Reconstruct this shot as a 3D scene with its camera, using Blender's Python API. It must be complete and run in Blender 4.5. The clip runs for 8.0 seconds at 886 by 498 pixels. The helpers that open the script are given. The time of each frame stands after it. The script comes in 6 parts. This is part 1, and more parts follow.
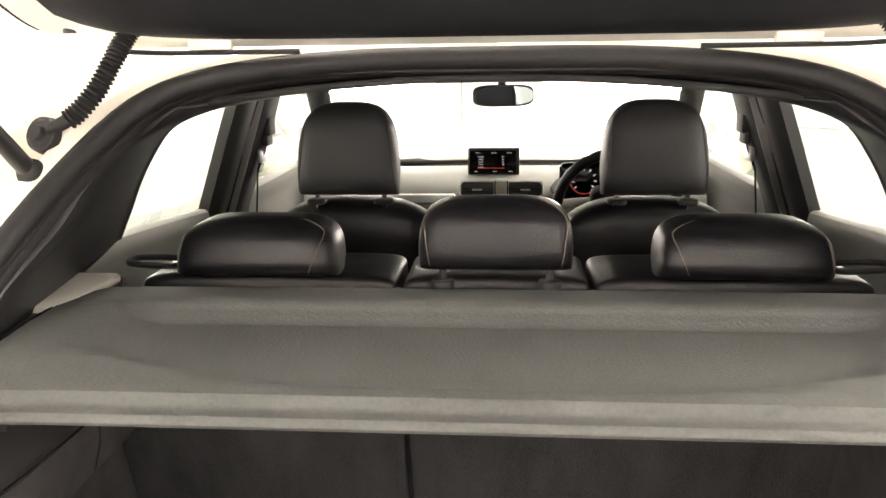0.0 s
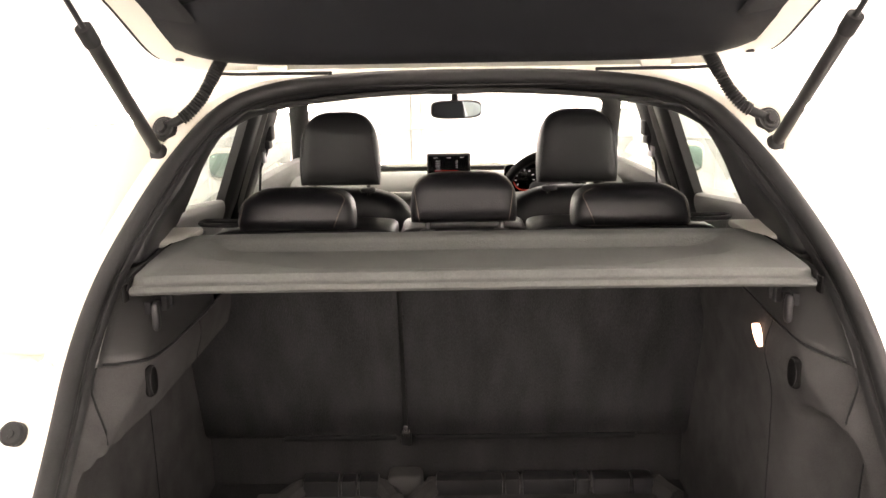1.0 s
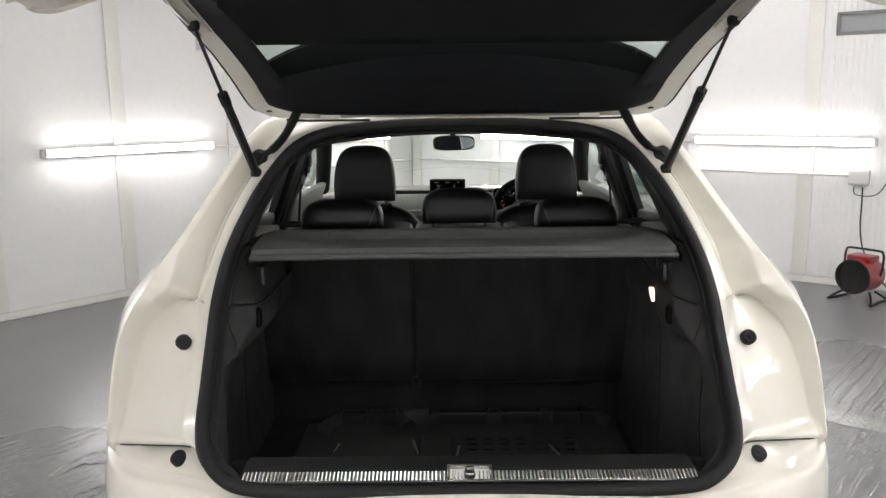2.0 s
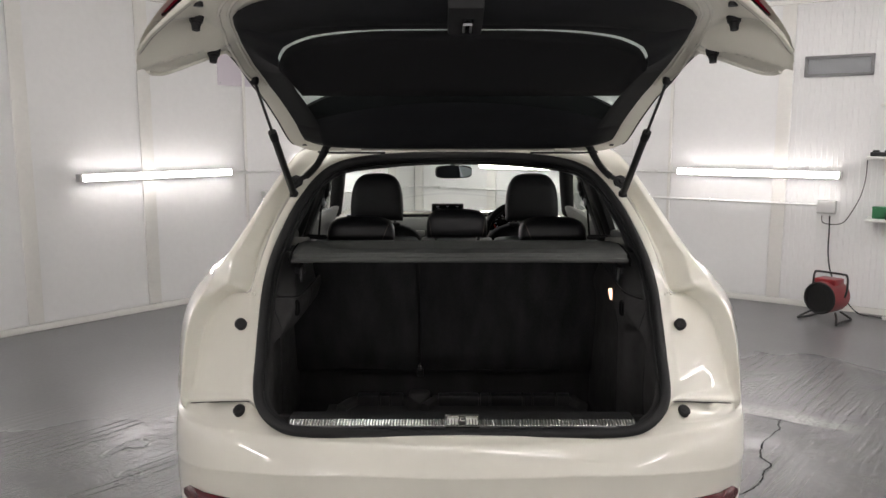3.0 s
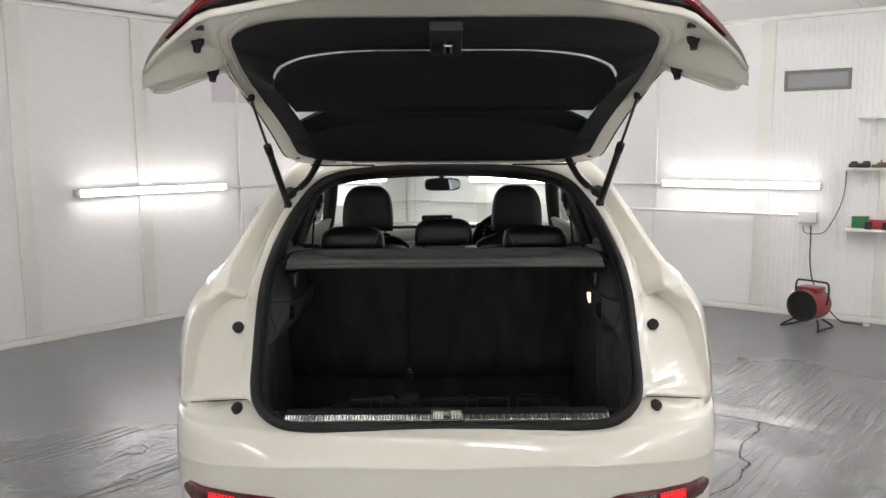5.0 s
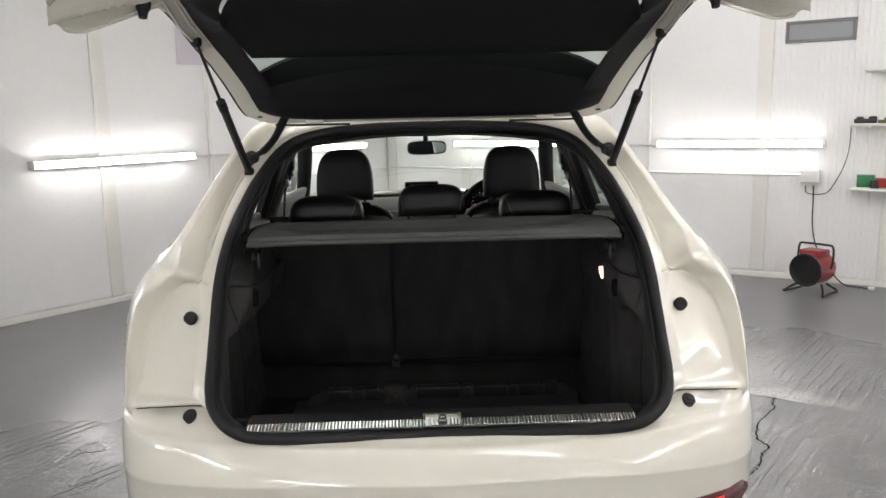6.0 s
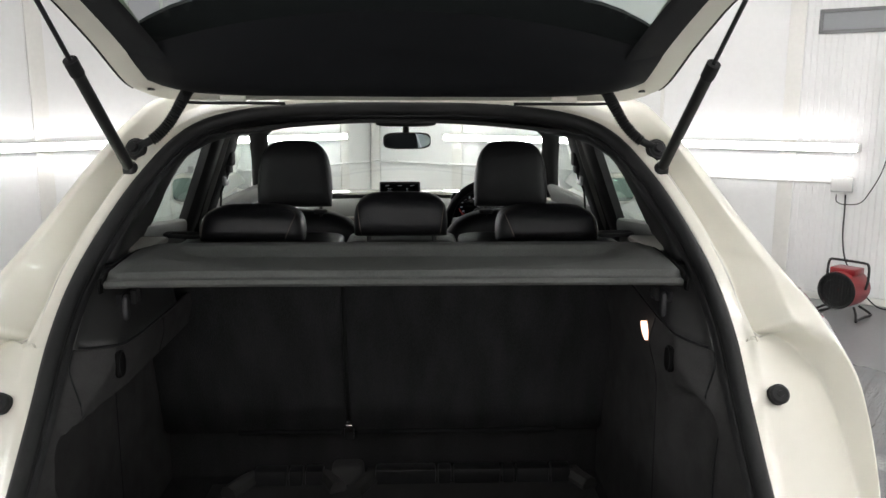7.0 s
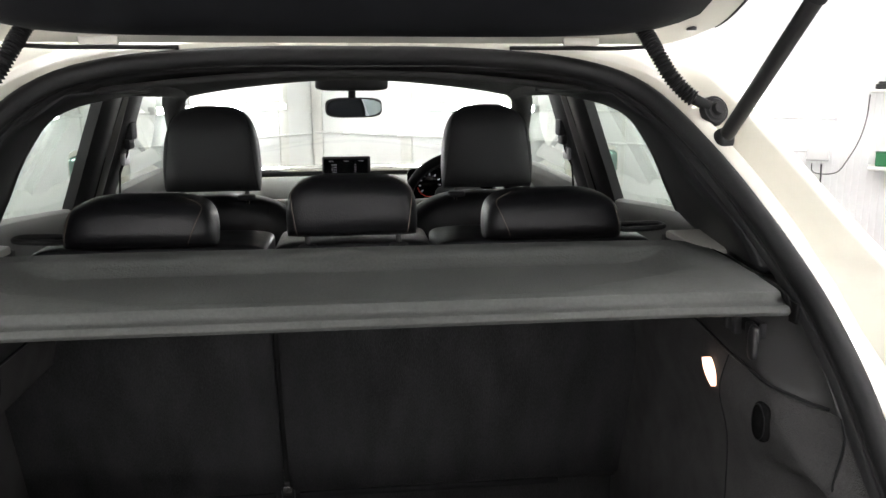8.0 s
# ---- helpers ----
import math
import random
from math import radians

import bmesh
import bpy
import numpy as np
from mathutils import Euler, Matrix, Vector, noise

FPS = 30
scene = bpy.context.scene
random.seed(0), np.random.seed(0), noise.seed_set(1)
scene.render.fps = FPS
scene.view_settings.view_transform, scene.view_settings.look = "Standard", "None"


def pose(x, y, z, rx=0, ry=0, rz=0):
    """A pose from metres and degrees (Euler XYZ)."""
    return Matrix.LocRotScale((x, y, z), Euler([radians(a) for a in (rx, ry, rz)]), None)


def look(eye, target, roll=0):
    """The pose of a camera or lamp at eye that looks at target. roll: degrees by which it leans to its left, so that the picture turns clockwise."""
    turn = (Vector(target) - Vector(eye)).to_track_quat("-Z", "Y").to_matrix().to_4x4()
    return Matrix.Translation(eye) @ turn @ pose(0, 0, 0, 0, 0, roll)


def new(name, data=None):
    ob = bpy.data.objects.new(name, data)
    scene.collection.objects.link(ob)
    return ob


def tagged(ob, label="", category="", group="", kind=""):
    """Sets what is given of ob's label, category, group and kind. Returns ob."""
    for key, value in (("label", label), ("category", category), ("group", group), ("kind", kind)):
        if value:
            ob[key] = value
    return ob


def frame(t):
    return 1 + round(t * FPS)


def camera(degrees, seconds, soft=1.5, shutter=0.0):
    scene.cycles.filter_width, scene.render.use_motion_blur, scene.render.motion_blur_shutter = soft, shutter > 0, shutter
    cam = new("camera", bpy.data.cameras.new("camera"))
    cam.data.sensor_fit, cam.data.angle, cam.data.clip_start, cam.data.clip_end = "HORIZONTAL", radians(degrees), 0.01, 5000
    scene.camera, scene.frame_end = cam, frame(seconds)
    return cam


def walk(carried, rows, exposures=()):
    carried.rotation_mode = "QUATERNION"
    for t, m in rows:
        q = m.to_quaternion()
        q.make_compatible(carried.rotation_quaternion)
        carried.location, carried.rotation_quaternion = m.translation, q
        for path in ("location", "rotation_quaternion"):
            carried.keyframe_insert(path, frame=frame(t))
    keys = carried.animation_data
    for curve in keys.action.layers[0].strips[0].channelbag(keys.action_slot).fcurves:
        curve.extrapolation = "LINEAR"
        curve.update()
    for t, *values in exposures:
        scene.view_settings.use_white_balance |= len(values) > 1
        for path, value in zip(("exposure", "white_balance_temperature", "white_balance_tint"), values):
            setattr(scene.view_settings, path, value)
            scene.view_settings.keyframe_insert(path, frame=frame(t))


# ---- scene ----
cam = camera(59.6, 8.0)
PATH = [
    (0, (0.012, -0.473, 1.456), (-0.146, 1.46, 0.965), -0.8),
    (0.5, (0.003, -0.684, 1.457), (-0.123, 1.258, 0.994), -1.5),
    (1, (-0.034, -0.999, 1.456), (-0.049, 0.951, 1.014), -0.9),
    (1.5, (-0.034, -1.368, 1.479), (-0.035, 0.591, 1.074), -0.7),
    (2.8, (-0.07, -2.146, 1.523), (-0.078, -0.17, 1.214), -0.1),
    (3, (-0.047, -2.229, 1.527), (-0.051, -0.251, 1.233), 0.0),
    (3.5, (-0.013, -2.37, 1.538), (0.001, -0.387, 1.275), 0.2),
    (4, (-0.027, -2.413, 1.536), (-0.009, -0.428, 1.291), 0.0),
    (5.5, (-0.021, -2.272, 1.507), (-0.007, -0.292, 1.223), -0.5),
    (6, (-0.038, -1.992, 1.481), (0.017, -0.022, 1.141), -1.3),
    (6.5, (0.0, -1.614, 1.44), (0.077, 0.349, 1.068), -0.3),
    (7, (0.025, -1.23, 1.448), (0.106, 0.737, 1.093), 0.2),
    (7.5, (0.004, -0.86, 1.44), (0.171, 1.101, 1.087), -0.5),
    (8, (0.007, -0.707, 1.411), (0.226, 1.234, 0.984), -0.1),
]
EXPO = [(0, 3.35, 7450, 17), (0.5, 3.33, 7650, 19), (1.0, 3.15, 7450, 20), (1.3, 2.6, 6800, 13), (1.5, 2.1, 6400, 11), (1.7, 1.72, 6350, 11), (2.2, 1.2, 6450, 13), (2.8, 0.94, 6550, 14), (3.5, 0.95, 6550, 14), (4.0, 1.05, 6550, 13), (5.5, 1.20, 6450, 12), (6.0, 1.24, 6450, 12), (6.5, 1.24, 6400, 11), (7.0, 1.34, 6350, 10), (7.5, 1.70, 6350, 10), (8.0, 2.05, 6400, 12)]
walk(cam, [(t, look(eye, target, roll)) for t, eye, target, roll in PATH], EXPO)

# ---- world: a closed room, the sky outside hardly matters ----
world = bpy.data.worlds.new("world")
scene.world = world
world.use_nodes = True
world.node_tree.nodes["Background"].inputs["Color"].default_value = (0.6, 0.7, 0.9, 1)
world.node_tree.nodes["Background"].inputs["Strength"].default_value = 0.05
TUBE, BACK_TUBE, CEILING_TUBE = 15.0, 19.0, 12.5


# ---- materials ----
def material(name, color, rough=0.5, metal=0.0, bump=0.0, scale=40.0, vary=0.1, coat=0.0, stretch=(1, 1, 1), rough_vary=0.0, spec=0.5, fine=None):
    m = bpy.data.materials.new(name)
    m.use_nodes = True
    n, l = m.node_tree.nodes, m.node_tree.links
    b = n["Principled BSDF"]
    b.inputs["Roughness"].default_value, b.inputs["Metallic"].default_value = rough, metal
    b.inputs["Coat Weight"].default_value, b.inputs["Coat Roughness"].default_value = coat, 0.03
    b.inputs["Specular IOR Level"].default_value = spec
    co = n.new("ShaderNodeTexCoord")
    mp = n.new("ShaderNodeMapping")
    mp.inputs["Scale"].default_value = stretch
    l.new(co.outputs["Object"], mp.inputs["Vector"])
    big = n.new("ShaderNodeTexNoise")
    big.inputs["Scale"].default_value, big.inputs["Detail"].default_value = scale * 0.12, 5
    small = n.new("ShaderNodeTexNoise")
    small.inputs["Scale"].default_value, small.inputs["Detail"].default_value = fine or scale * 4, 4
    for t in (big, small):
        l.new(mp.outputs["Vector"], t.inputs["Vector"])
    add = n.new("ShaderNodeMath")
    add.operation = "ADD"
    l.new(big.outputs["Fac"], add.inputs[0])
    l.new(small.outputs["Fac"], add.inputs[1])
    ramp = n.new("ShaderNodeMapRange")
    ramp.inputs["From Min"].default_value, ramp.inputs["From Max"].default_value = 0.6, 1.4
    ramp.inputs["To Min"].default_value, ramp.inputs["To Max"].default_value = 1 - vary, 1 + vary
    l.new(add.outputs[0], ramp.inputs["Value"])
    mul = n.new("ShaderNodeVectorMath")
    mul.operation = "SCALE"
    mul.inputs[0].default_value = color
    l.new(ramp.outputs["Result"], mul.inputs["Scale"])
    l.new(mul.outputs["Vector"], b.inputs["Base Color"])
    if rough_vary:
        rr = n.new("ShaderNodeMapRange")
        rr.inputs["From Min"].default_value, rr.inputs["From Max"].default_value = 0.35, 0.65
        rr.inputs["To Min"].default_value, rr.inputs["To Max"].default_value = max(0.02, rough - rough_vary), rough + rough_vary
        l.new(big.outputs["Fac"], rr.inputs["Value"])
        l.new(rr.outputs["Result"], b.inputs["Roughness"])
    if bump:
        bp = n.new("ShaderNodeBump")
        bp.inputs["Strength"].default_value, bp.inputs["Distance"].default_value = bump, 0.002
        l.new(small.outputs["Fac"], bp.inputs["Height"])
        l.new(bp.outputs["Normal"], b.inputs["Normal"])
    return m


def glow(name, color, strength):
    m = bpy.data.materials.new(name)
    m.use_nodes = True
    b = m.node_tree.nodes["Principled BSDF"]
    b.inputs["Base Color"].default_value = (*color, 1)
    b.inputs["Emission Color"].default_value = (*color, 1)
    b.inputs["Emission Strength"].default_value = strength
    return m


def pane(name, tint, gloss=1.0):
    m = bpy.data.materials.new(name)
    m.use_nodes = True
    n, l = m.node_tree.nodes, m.node_tree.links
    n.remove(n["Principled BSDF"])
    tr, gl, mx, fr, pw, mr = (n.new(k) for k in ("ShaderNodeBsdfTransparent", "ShaderNodeBsdfGlossy", "ShaderNodeMixShader", "ShaderNodeLayerWeight", "ShaderNodeMath", "ShaderNodeMapRange"))
    fr.inputs["Blend"].default_value = 0.5
    pw.operation = "POWER"
    pw.inputs[1].default_value = 4.5
    mr.inputs["To Min"].default_value, mr.inputs["To Max"].default_value = 0.05, 0.95
    tr.inputs["Color"].default_value = (*tint, 1)
    gl.inputs["Roughness"].default_value = 0.01
    gl.inputs["Color"].default_value = (gloss, gloss, gloss, 1)
    l.new(fr.outputs["Facing"], pw.inputs[0])
    l.new(pw.outputs[0], mr.inputs["Value"])
    l.new(mr.outputs["Result"], mx.inputs["Fac"])
    l.new(tr.outputs["BSDF"], mx.inputs[1])
    l.new(gl.outputs["BSDF"], mx.inputs[2])
    l.new(mx.outputs["Shader"], n["Material Output"].inputs["Surface"])
    return m


PAINT = material("white_car_paint", (0.665, 0.645, 0.565), 0.30, coat=1.0, vary=0.015, scale=8)
WALL = material("white_wall_panel", (0.80, 0.80, 0.79), 0.32, vary=0.03, scale=6, rough_vary=0.015)
STRIP = material("white_joint_strip", (0.80, 0.79, 0.75), 0.25, vary=0.04, scale=9)
CEIL = material("white_ceiling_board", (0.82, 0.82, 0.81), 0.5, vary=0.03, scale=5)
LEATHER = material("black_leather", (0.0070, 0.0070, 0.0080), 0.38, spec=0.24, bump=0.25, scale=90, vary=0.2, rough_vary=0.06)
LEATHER_SIDE = material("black_leather_panel", (0.019, 0.0195, 0.0205), 0.5, spec=0.4, bump=0.25, scale=90, vary=0.2)
THREAD = material("grey_stitching", (0.09, 0.075, 0.06), 0.7)
PLASTIC = material("black_grained_plastic", (0.016, 0.016, 0.017), 0.6, spec=0.35, bump=0.3, scale=160, vary=0.15)
SATIN = material("dark_satin_plastic", (0.016, 0.016, 0.017), 0.36, bump=0.1, scale=120, vary=0.1)
UPPER = material("grey_boot_plastic", (0.027, 0.0268, 0.0265), 0.42, bump=0.15, scale=140, vary=0.12)
GREY = material("grey_soft_plastic", (0.20, 0.20, 0.19), 0.55, bump=0.2, scale=120, vary=0.08)
BEIGE = material("pale_grey_trim", (0.35, 0.34, 0.31), 0.45, bump=0.1, scale=90, vary=0.06)
BRIGHT = material("satin_silver_trim", (0.72, 0.71, 0.68), 0.35, 0.15, vary=0.04)
RUBBER = material("black_rubber", (0.011, 0.011, 0.0115), 0.6, spec=0.3, bump=0.1, scale=60, vary=0.25)
CARPET = material("charcoal_boot_carpet", (0.0260, 0.0258, 0.0262), 0.95, bump=0.9, scale=150, vary=0.5, spec=0.1, stretch=(1, 1, 0.22))
LINING = material("grey_boot_lining", (0.0456, 0.0444, 0.0444), 0.95, bump=0.6, scale=150, vary=0.38, spec=0.1)
FELT = material("black_headliner_felt", (0.022, 0.022, 0.022), 0.9, bump=0.5, scale=200, vary=0.2, spec=0.2)
COVER = material("grey_cover_cloth", (0.070, 0.0725, 0.069), 0.75, bump=0.4, scale=60, vary=0.22, spec=0.25)
SEATCLOTH = material("charcoal_seat_carpet", (0.0270, 0.0270, 0.0280), 0.95, bump=0.9, scale=150, vary=0.5, spec=0.1, stretch=(1, 1, 0.22))
FOAM = material("black_moulded_foam", (0.036, 0.035, 0.034), 0.7, bump=0.6, scale=120, vary=0.3)
CHROME = material("ribbed_bright_metal", (0.62, 0.61, 0.58), 0.22, 1.0, vary=0.06)
WINE = material("dark_red_lamp_lens", (0.075, 0.003, 0.006), 0.22, vary=0.2, scale=90)
DOORGLASS = material("green_tinted_mirror", (0.20, 0.30, 0.26), 0.03, 1.0, vary=0.05)
STRIPBASE = material("dark_brushed_metal", (0.20, 0.20, 0.20), 0.40, 1.0, vary=0.1)
MIRROR = material("mirror_glass", (0.5, 0.54, 0.6), 0.02, 1.0, vary=0.0)
RED = material("red_lamp_lens", (0.21, 0.003, 0.012), 0.12, coat=1.0, vary=0.1, scale=60)
CLEAR = material("smoked_lamp_lens", (0.10, 0.08, 0.08), 0.1, coat=1.0, vary=0.3, scale=300)
HEATER = material("red_enamel", (0.24, 0.008, 0.012), 0.35, coat=0.5, vary=0.12, scale=30)
BLACK = material("black_paint", (0.012, 0.012, 0.012), 0.4, vary=0.2)
GATETRIM = material("black_gate_trim", (0.011, 0.0115, 0.0135), 0.65, bump=0.3, scale=160, vary=0.2, spec=0.25)
FRIT = material("black_glass_border", (0.008, 0.008, 0.009), 0.12, vary=0.05)
ALU = material("dull_aluminium", (0.42, 0.43, 0.44), 0.4, 0.9, vary=0.08)
VENTFRAME = material("grey_vent_frame", (0.20, 0.20, 0.20), 0.45, vary=0.1)
VENTGREY = material("grey_shutter", (0.30, 0.31, 0.32), 0.45, vary=0.08)
BOARD = material("pale_lilac_board", (0.60, 0.55, 0.60), 0.5, vary=0.03)
SHELF = material("white_shelf_board", (0.78, 0.77, 0.74), 0.45, vary=0.04)
PVC = material("white_pvc", (0.75, 0.75, 0.73), 0.35, vary=0.03)
GREEN = material("green_box_plastic", (0.02, 0.16, 0.06), 0.5, vary=0.15)
REDBOX = material("red_box_plastic", (0.4, 0.03, 0.03), 0.5, vary=0.15)
BRASS = material("brown_tool_metal", (0.14, 0.10, 0.06), 0.5, 0.4, vary=0.3)
TYRE = material("tyre_rubber", (0.02, 0.02, 0.02), 0.8, bump=0.4, vary=0.2)
GLASS = pane("front_side_glass", (0.78, 0.86, 0.81))
REARGLASS = pane("tinted_rear_side_glass", (0.64, 0.72, 0.67))
SCREENGLASS = pane("windscreen_glass", (0.88, 0.93, 0.90))
PRIVACY = pane("dark_tailgate_glass", (0.66, 0.74, 0.71), 0.35)
LIT = glow("tube_light", (1.0, 0.975, 0.955), TUBE)
LIT_BACK = glow("bright_tube_light", (1.0, 0.975, 0.955), BACK_TUBE)
PLATELIGHT = glow("white_plate_lamp", (0.92, 0.95, 1.0), 2.5)
LIT_TOP = glow("ceiling_tube_light", (1.0, 0.975, 0.955), CEILING_TUBE)
BOOTLIGHT = glow("warm_boot_lamp", (1.0, 0.62, 0.42), 1.1)
CRACK = material("dark_open_crack", (0.008, 0.008, 0.008), 1.0, vary=0.2, spec=0.0)
FLAP = material("black_flap_cloth", (0.010, 0.010, 0.011), 0.85, bump=0.4, scale=200, vary=0.2, spec=0.2)
REDLIT = glow("lit_red_lamp", (0.80, 0.010, 0.016), 0.55)
DISPLAY = material("dark_display", (0.004, 0.004, 0.005), 0.15)
PIXEL = glow("display_line", (0.75, 0.75, 0.8), 0.045)
PIXRED = glow("display_red_line", (0.9, 0.05, 0.03), 0.009)


def floor_material():
    m = material("painted_concrete", (0.135, 0.135, 0.138), 0.36, vary=0.14, scale=9, spec=0.9)
    n, l = m.node_tree.nodes, m.node_tree.links
    b = n["Principled BSDF"]
    co = n.new("ShaderNodeTexCoord")

    def tex(scale, detail, vector):
        t = n.new("ShaderNodeTexNoise")
        t.inputs["Scale"].default_value, t.inputs["Detail"].default_value = scale, detail
        l.new(vector, t.inputs["Vector"])
        return t.outputs["Fac"]

    def calc(kind, a, c, d=None):
        t = n.new("ShaderNodeMath")
        t.operation = kind
        for i, v in enumerate((a, c, d)):
            if v is None:
                continue
            if isinstance(v, (int, float)):
                t.inputs[i].default_value = v
            else:
                l.new(v, t.inputs[i])
        return t.outputs[0]

    def remap(v, a, z, lo, hi):
        t = n.new("ShaderNodeMapRange")
        t.interpolation_type = "SMOOTHSTEP"
        for k, q in (("From Min", a), ("From Max", z), ("To Min", lo), ("To Max", hi)):
            t.inputs[k].default_value = q
        l.new(v, t.inputs["Value"])
        return t.outputs["Result"]

    turn = n.new("ShaderNodeMapping")
    turn.inputs["Rotation"].default_value = (0, 0, radians(-50))
    l.new(co.outputs["Object"], turn.inputs["Vector"])

    def combed(along_it, across, detail):
        comb = n.new("ShaderNodeMapping")
        comb.inputs["Scale"].default_value = (along_it, across, 1)
        l.new(turn.outputs["Vector"], comb.inputs["Vector"])
        return tex(1.0, detail, comb.outputs["Vector"])

    wave = n.new("ShaderNodeTexWave")
    wave.wave_type, wave.bands_direction = "BANDS", "Y"
    for k, q in (("Scale", 5.6), ("Distortion", 2.2), ("Detail", 2.0), ("Detail Scale", 0.7)):
        wave.inputs[k].default_value = q
    l.new(turn.outputs["Vector"], wave.inputs["Vector"])
    groove = calc("MULTIPLY", remap(wave.outputs["Fac"], 0.62, 0.95, 0.0, 1.0), remap(combed(0.9, 2.6, 2), 0.46, 0.60, 0.0, 1.0))
    streak = combed(3.2, 62, 4)
    stipple = tex(58, 5, co.outputs["Object"])
    edge = tex(1.6, 4, co.outputs["Object"])
    broad = tex(0.5, 3, co.outputs["Object"])
    # rough, combed patches beside the car where the paint has worn
    rough_part = None
    for c, r in (((1.45, 1.05, 0), 1.0), ((-1.75, 0.75, 0), 0.9), ((2.1, 2.1, 0), 0.65)):
        dist = n.new("ShaderNodeVectorMath")
        dist.operation = "DISTANCE"
        dist.inputs[1].default_value = c
        l.new(co.outputs["Object"], dist.inputs[0])
        near = calc("MULTIPLY_ADD", edge, 0.7, dist.outputs["Value"])
        near = remap(near, r - 0.1, r + 0.9, 1.0, 0.0)
        rough_part = near if rough_part is None else calc("MAXIMUM", rough_part, near)
    height = calc("MULTIPLY_ADD", groove, -0.75, calc("MULTIPLY_ADD", streak, 0.8, calc("MULTIPLY", stipple, 0.9)))
    bp = n.new("ShaderNodeBump")
    bp.inputs["Distance"].default_value = 0.0055
    bp.inputs["Strength"].default_value = 1.0
    patchy = calc("MULTIPLY", rough_part, remap(tex(3.2, 4, co.outputs["Object"]), 0.36, 0.58, 0.35, 1.0))
    l.new(calc("MULTIPLY", calc("SUBTRACT", height, 0.6), calc("ADD", patchy, 0.02)), bp.inputs["Height"])
    l.new(bp.outputs["Normal"], b.inputs["Normal"])

    # scuffed strip along the joint of two slabs, its bright glint painted in as pale colour
    def run(way, start):
        t = n.new("ShaderNodeVectorMath")
        t.operation = "DOT_PRODUCT"
        t.inputs[1].default_value = way
        l.new(co.outputs["Object"], t.inputs[0])
        return calc("SUBTRACT", t.outputs["Value"], start)

    across = calc("MULTIPLY_ADD", tex(7, 5, co.outputs["Object"]), 0.16, run((0.571, 0.821, 0), 2.452))
    lengthways = calc("MULTIPLY_ADD", tex(3, 3, co.outputs["Object"]), 0.5, run((0.821, -0.571, 0), -0.609))
    worn = calc("MULTIPLY", calc("MULTIPLY", remap(across, 0.075, 0.10, 0.0, 1.0), remap(across, 0.17, 0.30, 1.0, 0.0)), calc("MULTIPLY", remap(lengthways, 0.45, 0.8, 0.0, 1.0), remap(lengthways, 1.35, 1.8, 1.0, 0.0)))
    worn = calc("MULTIPLY", worn, remap(stipple, 0.35, 0.6, 0.35, 1.0))
    base = b.inputs["Base Color"].links[0].from_socket
    mixed = n.new("ShaderNodeMix")
    mixed.data_type = "RGBA"
    l.new(worn, mixed.inputs[0])
    l.new(base, mixed.inputs[6])
    mixed.inputs[7].default_value = (0.34, 0.335, 0.33, 1)
    l.new(mixed.outputs[2], b.inputs["Base Color"])
    matt = calc("SUBTRACT", calc("MULTIPLY_ADD", broad, 0.30, 0.20), calc("MULTIPLY", rough_part, 0.25))
    l.new(calc("SUBTRACT", matt, calc("MULTIPLY", worn, 0.06)), b.inputs["Roughness"])
    return m


FLOOR = floor_material()


# ---- mesh helpers ----
def part(name, bm, mat, parent=None, label="", smooth=True, angle=40):
    me = bpy.data.meshes.new(name)
    if smooth:
        for e in bm.edges:
            if len(e.link_faces) == 2 and e.calc_face_angle(0) > radians(angle):
                e.smooth = False
        for f in bm.faces:
            f.smooth = True
    bm.to_mesh(me)
    bm.free()
    me.materials.append(mat)
    ob = new(name, me)
    if parent:
        ob.parent = parent
    if label:
        tagged(ob, label)
    return ob


def thing(name, label, category, at=(0, 0, 0), turn=0, group="", kind=""):
    ob = new(name)
    ob.matrix_basis = pose(*at, 0, 0, turn)
    return tagged(ob, label, category, group, kind)


def box(c, s, bevel=0.0, seg=2, m=None, bm=None):
    own = bmesh.new()
    bmesh.ops.create_cube(own, size=1, matrix=Matrix.Translation(c) @ Matrix.Diagonal((*s, 1)))
    if bevel:
        bmesh.ops.bevel(own, geom=own.edges[:], offset=bevel, segments=seg, affect="EDGES", profile=0.5)
    if m:
        own.transform(m)
    return merge(bm, own)


def merge(bm, own):
    if bm is None:
        return own
    me = bpy.data.meshes.new("tmp")
    own.to_mesh(me)
    own.free()
    bm.from_mesh(me)
    bpy.data.meshes.remove(me)
    return bm


def rod(a, b, r, r2=None, seg=16, bm=None):
    own = bmesh.new()
    a, b = Vector(a), Vector(b)
    d = b - a
    m = Matrix.Translation((a + b) / 2) @ d.to_track_quat("Z", "Y").to_matrix().to_4x4()
    bmesh.ops.create_cone(own, cap_ends=True, segments=seg, radius1=r, radius2=r if r2 is None else r2, depth=d.length, matrix=m)
    return merge(bm, own)


def smooth_path(pts, n=8, closed=False):
    p = [Vector(q) for q in pts]
    out = []
    k = len(p)
    for i in range(k if closed else k - 1):
        if closed:
            a, b, c, d = p[i - 1], p[i], p[(i + 1) % k], p[(i + 2) % k]
        else:
            a, b, c, d = p[max(i - 1, 0)], p[i], p[i + 1], p[min(i + 2, k - 1)]
        for j in range(n):
            t = j / n
            out.append(0.5 * ((2 * b) + (c - a) * t + (2 * a - 5 * b + 4 * c - d) * t * t + (3 * b - a - 3 * c + d) * t ** 3))
    if not closed:
        out.append(p[-1])
    return out


